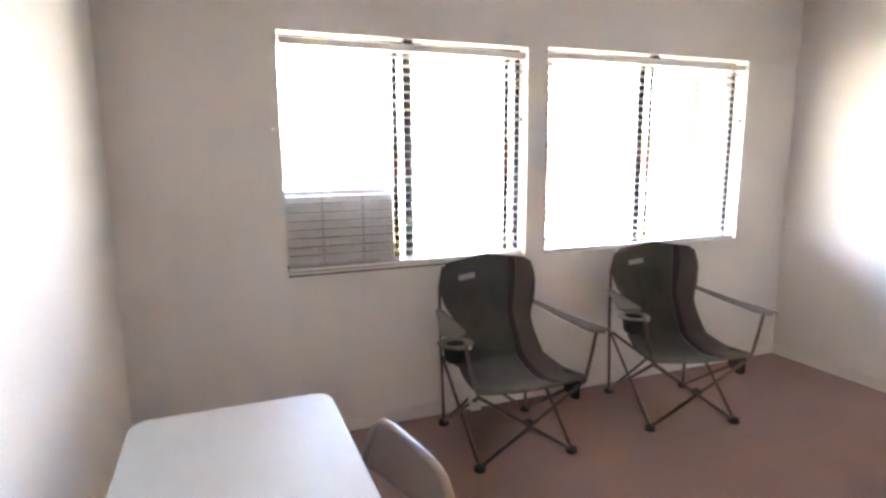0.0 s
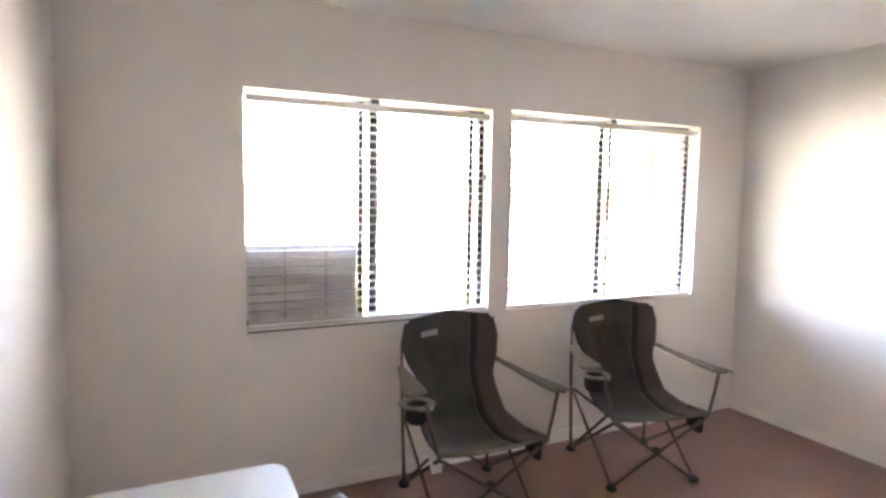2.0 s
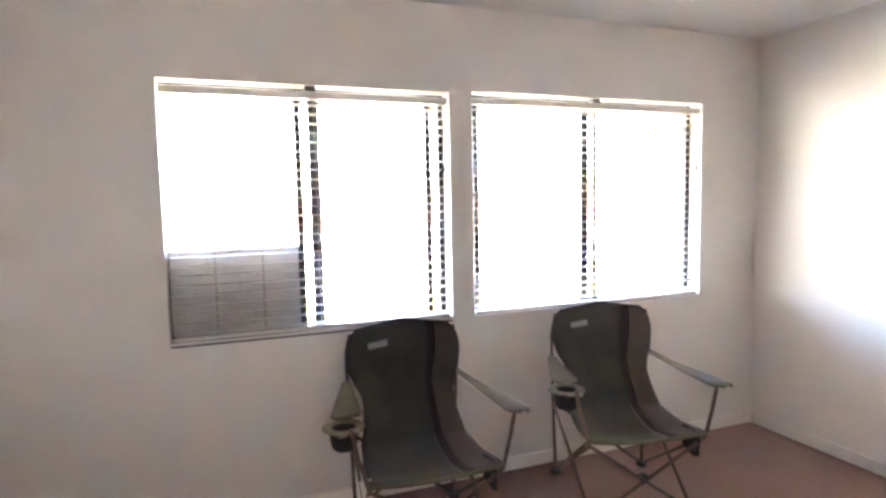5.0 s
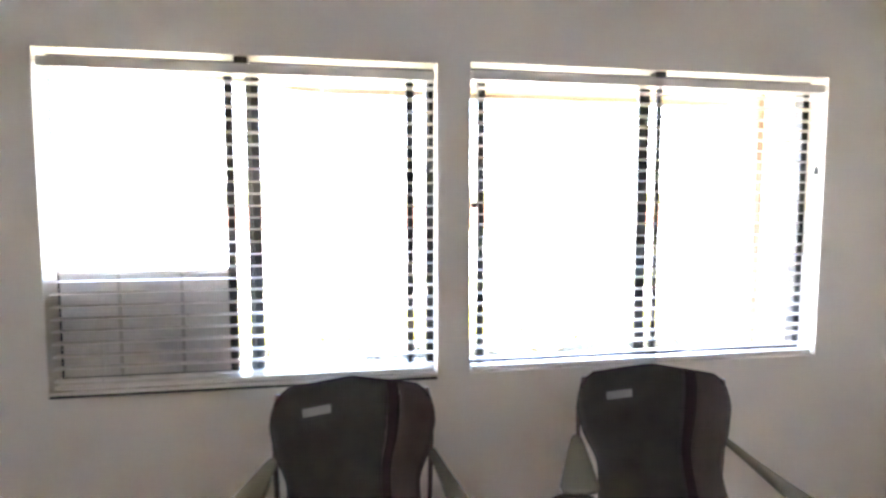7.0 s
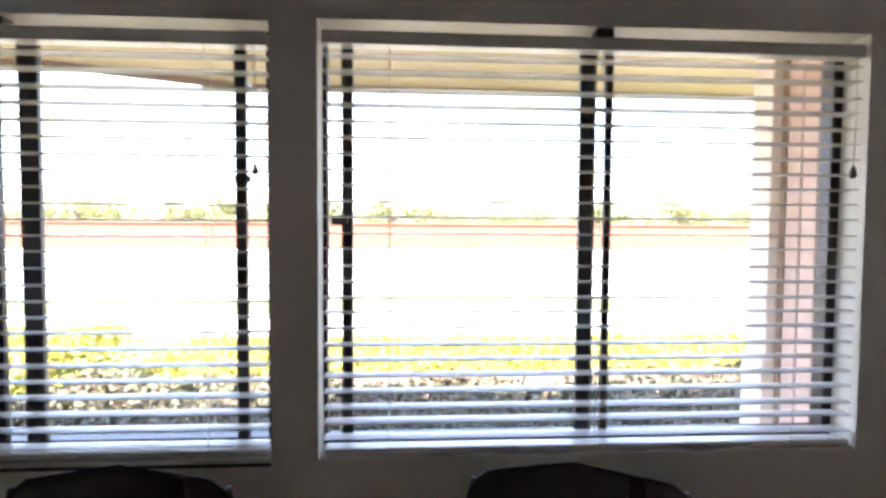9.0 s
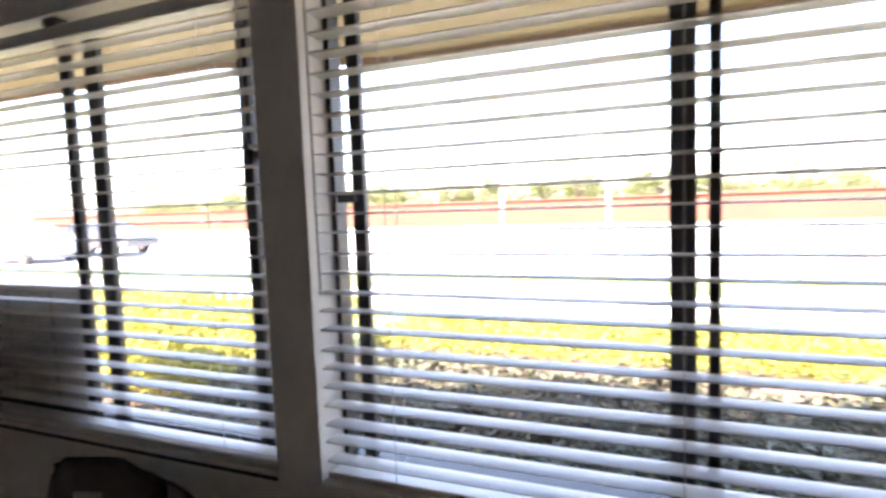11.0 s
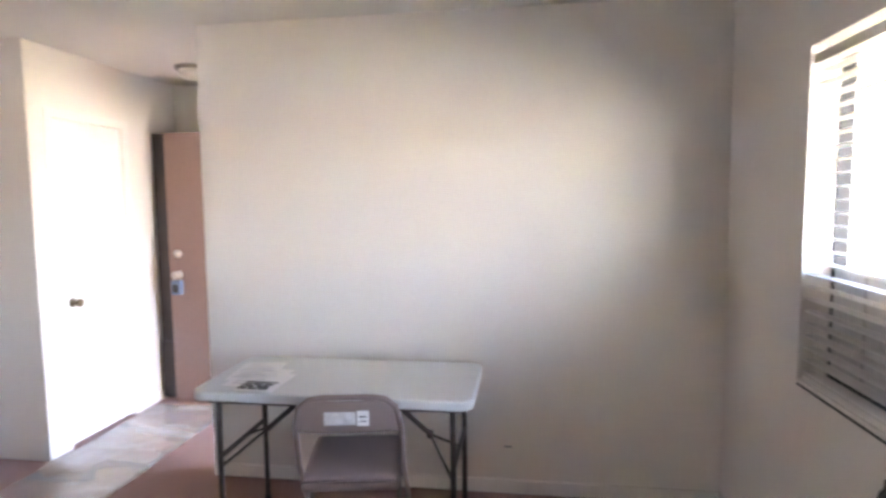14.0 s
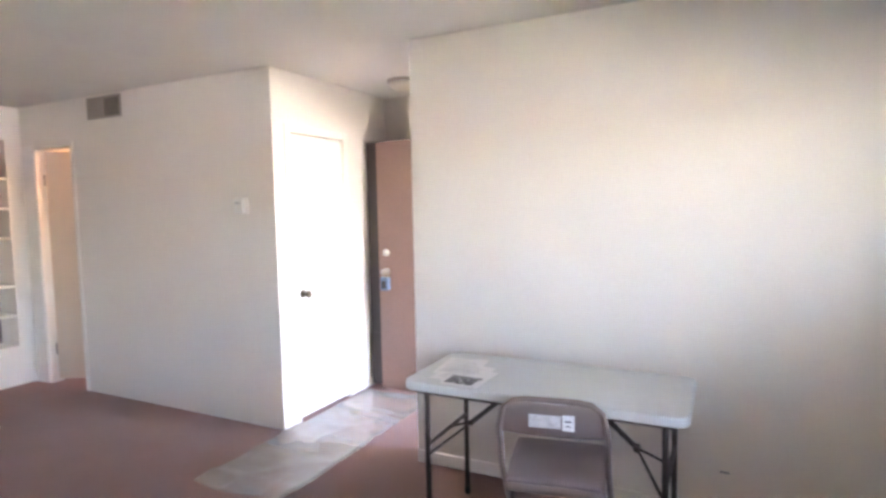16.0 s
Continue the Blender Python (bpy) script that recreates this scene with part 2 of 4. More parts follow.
def rod(points, r, bm=None, sides=10, closed=False):
    """A round bar swept along points."""
    bm = bm or bmesh.new()
    pts = [Vector(p) for p in points]
    rings, side = [], None
    for i, p in enumerate(pts):
        a, b = pts[i - 1] if i or closed else p, pts[(i + 1) % len(pts)] if i < len(pts) - 1 or closed else p
        d = (b - a).normalized()
        side = d.orthogonal() if side is None else side - d * side.dot(d)
        side.normalize()
        up = d.cross(side)
        rings.append([bm.verts.new(p + r * (math.cos(2 * math.pi * k / sides) * side + math.sin(2 * math.pi * k / sides) * up)) for k in range(sides)])
    n = len(rings)
    for i in range(n if closed else n - 1):
        q, w = rings[i], rings[(i + 1) % n]
        for k in range(sides):
            bm.faces.new((q[k], q[(k + 1) % sides], w[(k + 1) % sides], w[k]))
    if not closed:
        bm.faces.new(rings[0][::-1])
        bm.faces.new(rings[-1])
    return bm


def lathe(profile, m=None, sides=24):
    """A turned shape from (radius, height) pairs."""
    bm = bmesh.new()
    rings = [[bm.verts.new((r * math.cos(2 * math.pi * k / sides), r * math.sin(2 * math.pi * k / sides), z)) for k in range(sides)] for r, z in profile]
    for q, w in zip(rings, rings[1:]):
        for k in range(sides):
            bm.faces.new((q[k], q[(k + 1) % sides], w[(k + 1) % sides], w[k]))
    bm.faces.new(rings[0][::-1])
    bm.faces.new(rings[-1])
    if m:
        bm.transform(m)
    return bm


def sheet(fn, us, vs, thick):
    """A cloth-like sheet fn(u, v) -> Vector, with thickness."""
    bm = bmesh.new()
    grid = [[Vector(fn(u, v)) for v in vs] for u in us]
    nu, nv = len(us), len(vs)
    top, low = [], []
    for i in range(nu):
        rt, rl = [], []
        for j in range(nv):
            du = grid[min(i + 1, nu - 1)][j] - grid[max(i - 1, 0)][j]
            dv = grid[i][min(j + 1, nv - 1)] - grid[i][max(j - 1, 0)]
            nn = du.cross(dv).normalized() * thick / 2
            rt.append(bm.verts.new(grid[i][j] + nn))
            rl.append(bm.verts.new(grid[i][j] - nn))
        top.append(rt), low.append(rl)
    for i in range(nu - 1):
        for j in range(nv - 1):
            bm.faces.new((top[i][j], top[i + 1][j], top[i + 1][j + 1], top[i][j + 1]))
            bm.faces.new((low[i][j], low[i][j + 1], low[i + 1][j + 1], low[i + 1][j]))
    for i in range(nu - 1):
        for j in (0, nv - 1):
            bm.faces.new((top[i][j], top[i + 1][j], low[i + 1][j], low[i][j]))
    for j in range(nv - 1):
        for i in (0, nu - 1):
            bm.faces.new((top[i][j], top[i][j + 1], low[i][j + 1], low[i][j]))
    return bm


def steps(a, b, n):
    return [a + (b - a) * i / n for i in range(n + 1)]


def struct(name, bm, mat, label, category):
    return tagged(part(name, bm, mat), label, category, kind="structure")


def rounded_slab(x0, x1, y0, y1, z0, z1, r, edge=0.008):
    """A flat slab with rounded corners and soft edges."""
    bm = bmesh.new()
    pts = []
    for cx, cy, a0 in ((x1 - r, y1 - r, 0), (x0 + r, y1 - r, 90), (x0 + r, y0 + r, 180), (x1 - r, y0 + r, 270)):
        for k in range(9):
            a = radians(a0 + 90 * k / 8)
            pts.append((cx + r * math.cos(a), cy + r * math.sin(a)))
    low = bm.faces.new([bm.verts.new((x, y, z0)) for x, y in pts])
    up = bmesh.ops.extrude_face_region(bm, geom=[low])
    vs = [v for v in up["geom"] if isinstance(v, bmesh.types.BMVert)]
    bmesh.ops.translate(bm, verts=vs, vec=(0, 0, z1 - z0))
    rim = [e for e in bm.edges if abs(e.verts[0].co.z - e.verts[1].co.z) < 1e-6]
    bmesh.ops.bevel(bm, geom=rim, offset=edge, segments=3, affect="EDGES", profile=0.5)
    return bm


def wall_with_holes(axis, at, thick, a0, a1, z0, z1, holes):
    """A wall along x (axis 'x', faces at y=at and y=at+thick) or along y, with rectangular openings (a, b, low, high)."""
    bm = bmesh.new()
    xs = sorted({a0, a1, *[h[0] for h in holes], *[h[1] for h in holes]})
    zs = sorted({z0, z1, *[h[2] for h in holes], *[h[3] for h in holes]})
    solid = {}
    for i in range(len(xs) - 1):
        for k in range(len(zs) - 1):
            cx, cz = (xs[i] + xs[i + 1]) / 2, (zs[k] + zs[k + 1]) / 2
            solid[i, k] = not any(h[0] < cx < h[1] and h[2] < cz < h[3] for h in holes)
    made = {}

    def vert(a, z, d):
        key = (round(a, 5), round(z, 5), d)
        if key not in made:
            p = at + thick * d
            made[key] = bm.verts.new((a, p, z) if axis == "x" else (p, a, z))
        return made[key]

    for (i, k), full in solid.items():
        if not full:
            continue
        q = ((xs[i], zs[k]), (xs[i + 1], zs[k]), (xs[i + 1], zs[k + 1]), (xs[i], zs[k + 1]))
        for d in (0, 1):
            bm.faces.new([vert(a, z, d) for a, z in q])
        for n, (di, dk) in enumerate(((0, -1), (1, 0), (0, 1), (-1, 0))):
            if not solid.get((i + di, k + dk)):
                a, b = q[n], q[(n + 1) % 4]
                bm.faces.new([vert(*a, 0), vert(*b, 0), vert(*b, 1), vert(*a, 1)])
    return bm


# ---- the room ----
H = 2.44
EAST, SOUTH, WEND, HALLS = 4.131, -6.63, -2.66, -3.726
W1 = (0.735, 2.058, 0.868, 2.016)
W2 = (2.181, 3.682, 0.866, 2.026)
THERMO_X = -0.035
INNER = (-6.44, -5.90, 0.0, 2.08)
NICHE = (0.095, 1.6, 0.35, 2.15)

struct("floor", box(-1.6, EAST + 0.2, SOUTH - 0.5, 0.0, -0.12, 0.0), CARPET, "worn dusty mauve-brown cut pile carpet", "carpet floor")
struct("ceiling", box(-1.6, EAST + 0.2, SOUTH - 0.5, 0.0, H, H + 0.15), CEIL, "plain off-white textured ceiling", "ceiling")
struct("wall_north", wall_with_holes("x", 0.0, 0.15, -0.15, EAST + 0.15, -0.12, H + 0.15, [W1, W2]), PAINT, "cream painted wall with two wide window openings", "wall")
struct("wall_west", box(-0.13, 0.0, WEND, 0.0, 0.0, H), PAINT, "cream painted wall behind the folding table", "wall")
struct("wall_east", box(EAST, EAST + 0.15, SOUTH, 0.0, 0.0, H), PAINT, "plain cream painted side wall", "wall")
struct("wall_thermostat", wall_with_holes("y", THERMO_X, -0.11, SOUTH, HALLS - 0.11, 0.0, H, [INNER]), PAINT, "cream painted wall with thermostat and an inner doorway", "wall")
struct("wall_hall_south", wall_with_holes("x", HALLS, -0.11, -1.42, THERMO_X, 0.0, H, [(-0.80, -0.20, 0.0, 2.03)]), PAINT, "cream hall wall with a closet door", "wall")
struct("wall_hall_end", box(-1.54, -1.42, HALLS - 0.11, WEND + 0.15, 0.0, H), PAINT, "cream end wall of the entry hall", "wall")
struct("wall_hall_north", wall_with_holes("x", WEND, 0.15, -1.42, -0.13, 0.0, H, [(-1.04, -0.15, 0.0, 2.04)]), PAINT, "cream hall wall holding the open front doorway", "wall")
struct("wall_south", wall_with_holes("x", SOUTH, -0.15, -1.6, EAST + 0.15, 0.0, H, [NICHE]), PAINT, "cream far wall with a built-in shelf niche", "wall")
struct("wall_south_outer", box(-1.6, EAST + 0.15, SOUTH - 0.45, SOUTH - 0.305, 0.0, H), PAINT, "plain wall closing the shelf niche behind", "wall")
struct("wall_bathroom_end", box(-1.6, -1.5, SOUTH, HALLS - 0.11, 0.0, H), PAINT, "plain wall inside the small side room", "wall")
struct("wall_closet_back", box(-1.5, THERMO_X - 0.11, -5.3, -5.2, 0.0, H), PAINT, "plain partition behind the closet", "wall")


def board_run(name, x0, x1, y0, y1):
    struct(name, box(x0, x1, y0, y1, 0.002, 0.075, 0.004), PAINT, "low painted baseboard along the wall", "baseboard")


board_run("baseboard_north", 0.0, EAST, -0.012, 0.0)
board_run("baseboard_west", 0.0, 0.012, WEND, -0.012)
board_run("baseboard_east", EAST - 0.012, EAST, SOUTH, -0.012)
board_run("baseboard_hall_south", -1.42, -0.86, HALLS, HALLS + 0.012)


# ---- windows ----
def window(name, w, bars, latch, label, left=0.012):
    x0, x1, z0, z1 = w
    ob = thing(name, label, "window", kind="structure")
    for n, b in (("frame_left", (x0, x0 + left, z0, z1)), ("frame_right", (x1 - 0.03, x1, z0, z1)), ("frame_head", (x0 + left, x1 - 0.03, z1 - 0.008, z1)), ("frame_sill", (x0 + left, x1 - 0.03, z0, z0 + 0.03))):
        part(n, box(b[0], b[1], 0.095, 0.145, b[2], b[3], 0.003), BRONZE, ob)
    for a, b, y in bars:
        part("sash_stile", box(a, b, y, y + 0.022, z0 + 0.03, z1 - 0.008, 0.003), BRONZE, ob)
    pane = part("pane", box(x0 + left, x1 - 0.03, 0.126, 0.130, z0 + 0.03, z1 - 0.008), GLASS, ob)
    pane.visible_shadow = False
    lx, lz = latch
    part("latch", box(lx - 0.024, lx + 0.022, 0.082, 0.102, lz - 0.011, lz + 0.009, 0.004), PLASTICDK, ob, "small black latch")
    # painted sill board of the opening
    part("window_sill", box(x0 + 0.001, x1 - 0.001, 0.001, 0.094, z0 - 0.004, z0 + 0.008, 0.002), TRIM, ob, "painted sill board")
    if w is W1:
        # thin dark strip along the lower edge of the opening
        part("under_sill_line", box(x0 + 0.001, x1 - 0.001, -0.003, 0.001, z0 - 0.012, z0 - 0.004, 0.001), BRONZE, ob, "thin dark line under the sill")
    return ob


window("window_1", W1, [(1.304, 1.336, 0.079), (1.372, 1.424, 0.104), (1.950, 1.981, 0.070)], (1.966, 1.62), "sliding window with dark bronze metal frame and clear glass", 0.004)
window("window_2", W2, [(2.231, 2.263, 0.104), (2.906, 2.953, 0.106), (2.971, 2.992, 0.079)], (2.228, 1.507), "wide sliding window with dark bronze metal frame and clear glass")

# board that fills the lower half of the open sash
filler = thing("window_filler_board", "grey board filling the lower sash of the window", "board")
part("board", box(0.738, 1.305, 0.101, 0.118, 0.899, 1.262, 0.002), BOARD, filler)
part("top_edge", box(0.738, 1.310, 0.096, 0.120, 1.263, 1.276, 0.002), TRIM, filler, "white edge strip")
# two upright strips a little darker than the board
for bx in (0.93, 1.14):
    part("dark_strip", box(bx - 0.006, bx + 0.006, 0.0985, 0.101, 0.900, 1.261, 0.0005), DARKSTRIP, filler)


# ---- blinds ----
def blind(w, brackets, label, cord_x):
    x0, x1, z0, z1 = w[0] + 0.008, w[1] - 0.008, w[2], w[3]
    ob = thing("window_blind", label, "window blind", group="white slatted blinds")
    yc = 0.034
    part("headrail", box(x0, x1, yc - 0.026, yc + 0.026, z1 - 0.060, z1 - 0.026, 0.003), TRIM, ob)
    for bx in brackets:
        part("bracket", box(bx - 0.024, bx + 0.024, yc - 0.02, yc + 0.02, z1 - 0.026, z1 - 0.001, 0.003), BRONZE, ob, "dark mounting bracket")
    pitch, low = 0.0426, z0 + 0.040
    slat_mesh = None
    n = int((z1 - 0.080 - low) / pitch) + 1
    tilt = radians(1.5)
    for k in range(n):
        z = z1 - 0.0855 - k * pitch
        if z < low:
            break
        if slat_mesh is None:
            def bow(u, v):
                return (u, v * math.cos(tilt), -v * math.sin(tilt) + 0.0022 * (1 - (v / 0.025) ** 2))
            slat = part("slat", sheet(bow, [x0 + 0.004, (x0 + x1) / 2, x1 - 0.004], steps(-0.025, 0.025, 4), 0.0026), SLAT, ob, smooth=False)
            slat_mesh = slat.data
        else:
            slat = new("slat", slat_mesh)
            slat.parent = ob
        slat.location = (0, yc, z)
        slat.rotation_euler = (radians(random.uniform(-1.3, 1.3)), radians(random.uniform(-0.06, 0.06)), 0)
    part("bottom_rail", box(x0 + 0.004, x1 - 0.004, yc - 0.025, yc + 0.025, z0 + 0.012, z0 + 0.028, 0.004), TRIM, ob)
    for f in (0.12, 0.5, 0.88):
        cx = x0 + f * (x1 - x0)
        for dy in (-0.026, 0.026):
            part("ladder_cord", rod([(cx, yc + dy, z0 + 0.028), (cx, yc + dy, z1 - 0.062)], 0.0009, sides=5), CORD, ob)
    pull = part("pull_cord", rod([(cord_x, yc - 0.03, z1 - 0.064), (cord_x + 0.004, yc - 0.031, z1 - 0.2), (cord_x + 0.001, yc - 0.03, z1 - 0.36)], 0.0016, sides=6), CORD, ob)
    part("tassel", lathe([(0.003, 0.03), (0.008, 0.015), (0.009, 0.0), (0.004, -0.004)], pose(cord_x + 0.001, yc - 0.03, z1 - 0.39), 12), PLASTICDK, pull, "small dark tassel")
    return ob


blind(W1, (1.377,), "white faux-wood slatted blind, slats open, in the window recess", 2.02)
blind(W2, (2.943,), "white faux-wood slatted blind, slats open, beside the post", 3.645)
wand = thing("blind_wand", "thin dark tilt wand hanging at the blind", "blind wand")
part("wand", rod([(2.205, -0.002, 1.95), (2.209, -0.004, 1.30)], 0.003, sides=8), CORD, wand)
part("hook", rod([(2.205, -0.002, 1.95), (2.205, 0.010, 1.958)], 0.002, sides=6), PLASTICDK, wand)


# ---- entry hall ----
def knob(parent, m, mat=KNOBM, label="round aged metal knob"):
    part("door_knob", lathe([(0.030, 0.0), (0.030, 0.006), (0.012, 0.010), (0.011, 0.032), (0.022, 0.040), (0.027, 0.052), (0.022, 0.064), (0.008, 0.068)], m, 20), mat, parent, label, smooth=True)


closet = thing("closet_door", "plain white flush closet door, closed, with dark knob", "door", kind="structure")
part("door_leaf", box(-0.785, -0.215, HALLS - 0.045, HALLS - 0.008, 0.018, 2.026, 0.003), DOORW, closet)
knob(closet, pose(-0.285, HALLS - 0.008, 0.905, -90, 0, 0))
for n, b in (("casing_left", (-0.20, -0.145, 0.0, 2.085)), ("casing_right", (-0.855, -0.80, 0.0, 2.085)), ("casing_head", (-0.80, -0.20, 2.03, 2.085))):
    part(n, box(b[0], b[1], HALLS, HALLS + 0.010, b[2], b[3], 0.003), TRIM, closet)
for a, b in ((-0.799, -0.786), (-0.214, -0.201)):
    part("jamb", box(a, b, HALLS - 0.10, HALLS - 0.001, 0.0, 2.029), TRIM, closet)

front = thing("front_door", "brown painted flush front door, swung open into the hall", "door", kind="structure")
part("door_leaf", box(-1.085, -1.042, -3.578, -2.672, 0.014, 2.03, 0.003), BROWN, front)
part("deadbolt", lathe([(0.030, 0.0), (0.030, 0.008), (0.018, 0.014), (0.017, 0.022), (0.006, 0.024)], pose(-1.042, -3.503, 1.14, 0, 90, 0), 20), STEEL, front, "round brushed metal deadbolt", smooth=True)
knob(front, pose(-1.042, -3.503, 0.985, 0, 90, 0), STEEL, "brushed metal knob")
for z in (0.25, 1.05, 1.8):
    part("hinge", rod([(-1.036, -2.668, z - 0.045), (-1.036, -2.668, z + 0.045)], 0.007, sides=8), STEEL, front)
# dark panel with a thicker foot, added to fill the gap behind the front door
second = thing("rear_dark_panel", "dark brown panel added in the gap behind the open front door", "door", kind="structure")
part("door_leaf", box(-1.150, -1.112, -3.722, -2.70, 0.014, 2.035, 0.003), DARKPANEL, second)
part("lower_block", box(-1.112, -1.100, -3.722, -2.72, 0.03, 0.46, 0.002), DARKPANEL, second)
lockbox = thing("key_lockbox", "grey-blue key lockbox hanging from the front door knob", "lockbox")
part("case", box(-1.038, -0.988, -3.540, -3.466, 0.835, 0.945, 0.008), LOCKBLUE, lockbox)
part("shackle", rod([(-1.013, -3.526, 0.944), (-1.013, -3.526, 0.985)] + [(-1.013, -3.503 - 0.023 * math.cos(a), 0.985 + 0.023 * math.sin(a)) for a in steps(0.3, 2.84, 6)] + [(-1.013, -3.480, 0.985), (-1.013, -3.480, 0.944)], 0.0045, sides=8), STEEL, lockbox, "bright steel shackle")
part("dial_plate", box(-0.989, -0.984, -3.523, -3.483, 0.855, 0.915, 0.002), PLASTICDK, lockbox)

door_frame = thing("front_door_frame", "white painted frame of the front doorway", "door frame", kind="structure")
for n, b in (("jamb_left", (-1.039, -1.020, 0.0, 2.04)), ("jamb_right", (-0.170, -0.151, 0.0, 2.04)), ("head", (-1.020, -0.170, 2.02, 2.039))):
    part(n, box(b[0], b[1], WEND + 0.05, WEND + 0.149, b[2], b[3]), TRIM, door_frame)
struct("threshold", box(-1.04, -0.15, WEND + 0.001, WEND + 0.16, -0.02, 0.012, 0.004), STEEL, "metal threshold of the front doorway", "threshold")

lamp = thing("ceiling_light", "small frosted flush ceiling light in the hall", "ceiling light")
part("base", lathe([(0.115, -0.022), (0.120, -0.010), (0.120, 0.0)], pose(-0.86, -3.20, H)), VENTM, lamp, "pale metal base", smooth=True)
part("shade", lathe([(0.010, -0.085), (0.055, -0.078), (0.090, -0.055), (0.104, -0.022)], pose(-0.86, -3.20, H)), LAMPGL, lamp, "frosted glass shade", smooth=True)

film_u, film_v = steps(-1.0, 0.74, 120), steps(-3.69, -3.075, 44)


def film(u, v):
    """Thin sheet with long creases across its width and a few broad swells."""
    a = u - 0.28 * v + 0.05 * noise.noise((u * 1.5, v * 2.5, 1.0))
    crease = max(0.0, 1 - 5 * abs(noise.noise((a * 2.4, v * 0.6, 0.2)))) ** 1.5
    fold_line = max(0.0, 1 - 6 * abs(noise.noise((u * 1.3 + v * 1.1, v * 1.9 - u * 0.8, 6.0)))) ** 2
    z = 0.004 + (0.017 * crease + 0.010 * fold_line) * (0.55 + 0.45 * min(1.0, max(0.0, u + 0.7))) + 0.004 * abs(noise.noise((u * 9, v * 7, 4.0)))
    edge = 0.035 * noise.noise((u * 1.6, 7.0, 0.0))
    return (u + 0.05 * noise.noise((v * 3, 2, u)), v + edge * (1 if v > -3.4 else 0.1), z)


runner = thing("plastic_runner", "wrinkled clear plastic film laid over the hall carpet", "plastic sheet")
part("film", sheet(film, film_u, film_v, 0.001), FILM, runner, smooth=True)
part("folded_hem", sheet(lambda u, v: Vector(film(u, -3.085)) + Vector((0, -0.022 * v, 0.004 + 0.005 * math.sin(u * 23) * v)), film_u, steps(0, 1, 3), 0.001), FILM, runner, "doubled edge of the film", smooth=True)

# ---- wall fixtures ----
thermostat = thing("thermostat", "small white box thermostat on the cream wall", "thermostat")
part("base", box(THERMO_X, THERMO_X + 0.012, -4.075, -3.965, 1.475, 1.595, 0.004), TRIM, thermostat)
part("cover", box(THERMO_X + 0.012, THERMO_X + 0.042, -4.060, -3.980, 1.487, 1.583, 0.006), DOORW, thermostat)
part("dial", box(THERMO_X + 0.042, THERMO_X + 0.046, -4.046, -3.994, 1.548, 1.562, 0.001), STICKER, thermostat)

vent = thing("air_vent", "beige metal air register high on the wall", "air vent")
part("backing", box(THERMO_X, THERMO_X + 0.004, -5.63, -5.25, 2.265, 2.405), VENTDK, vent)
for n, b in (("frame_low", (-5.645, -5.235, 2.250, 2.266)), ("frame_high", (-5.645, -5.235, 2.404, 2.420)), ("frame_end", (-5.645, -5.63, 2.266, 2.404)), ("frame_end", (-5.25, -5.235, 2.266, 2.404)), ("divider", (-5.445, -5.432, 2.266, 2.404))):
    part(n, box(THERMO_X, THERMO_X + 0.012, b[0], b[1], b[2], b[3], 0.002), VENTM, vent)
for k in range(12):
    y = -5.622 + k * 0.0155
    bm = box(-0.0015, 0.0015, -0.008, 0.008, 2.266, 2.404)
    bm.transform(pose(THERMO_X + 0.010, y, 0, 0, 0, 22))
    part("slat", bm, VENTM, vent)
for k in range(12):
    y = -5.424 + k * 0.0155
    bm = box(-0.0012, 0.0012, -0.006, 0.006, 2.266, 2.404)
    bm.transform(pose(THERMO_X + 0.009, y, 0, 0, 0, -35))
    part("slat", bm, VENTM, vent)

outlet = thing("scuff_mark", "small grey scuff on the cream wall", "wall mark", kind="structure")
part("mark", box(0.0, 0.003, -1.055, -1.015, 0.243, 0.253, 0.001), INKGREY, outlet)

# ---- inner doorway and far wall ----
inner = thing("inner_door", "pale inner door standing ajar in its frame, warmly lit", "door", kind="structure")
for n, b in (("jamb_near", (-5.918, -5.900, 0.0, 2.08)), ("jamb_far", (-6.44, -6.422, 0.0, 2.08)), ("jamb_head", (-6.422, -5.918, 2.062, 2.08))):
    part(n, box(THERMO_X - 0.11, THERMO_X + 0.006, b[0], b[1], b[2], b[3], 0.002), TRIM, inner)
part("casing", box(THERMO_X, THERMO_X + 0.012, -6.62, -6.44, 0.0, 2.10, 0.003), TRIM, inner, "wide white casing board")
part("casing", box(THERMO_X, THERMO_X + 0.012, -5.900, -5.87, 0.0, 2.10, 0.003), TRIM, inner)
leaf = box(-0.515, 0.0, -0.018, 0.018, 0.035, 2.05, 0.003)
leaf.transform(pose(THERMO_X - 0.060, -6.385, 0, 0, 0, -63))
part("door_leaf", leaf, PINK, inner)
for z in (0.3, 1.8):
    part("hinge", rod([(THERMO_X - 0.052, -6.408, z - 0.05), (THERMO_X - 0.052, -6.408, z + 0.05)], 0.008, sides=8), VENTM, inner)

shelf = thing("built_in_shelf", "white built-in wall shelf with five empty boards", "shelf", kind="structure")
part("back_panel", box(NICHE[0], NICHE[1], SOUTH - 0.30, SOUTH - 0.285, NICHE[2], NICHE[3]), TAUPE, shelf, "taupe painted back panel")
for a in (NICHE[0] - 0.016, NICHE[1] + 0.001):
    part("side_panel", box(a, a + 0.015, SOUTH - 0.285, SOUTH - 0.151, NICHE[2], NICHE[3]), TRIM, shelf)
part("top_panel", box(NICHE[0], NICHE[1], SOUTH - 0.285, SOUTH - 0.151, NICHE[3] + 0.001, NICHE[3] + 0.016), TRIM, shelf)
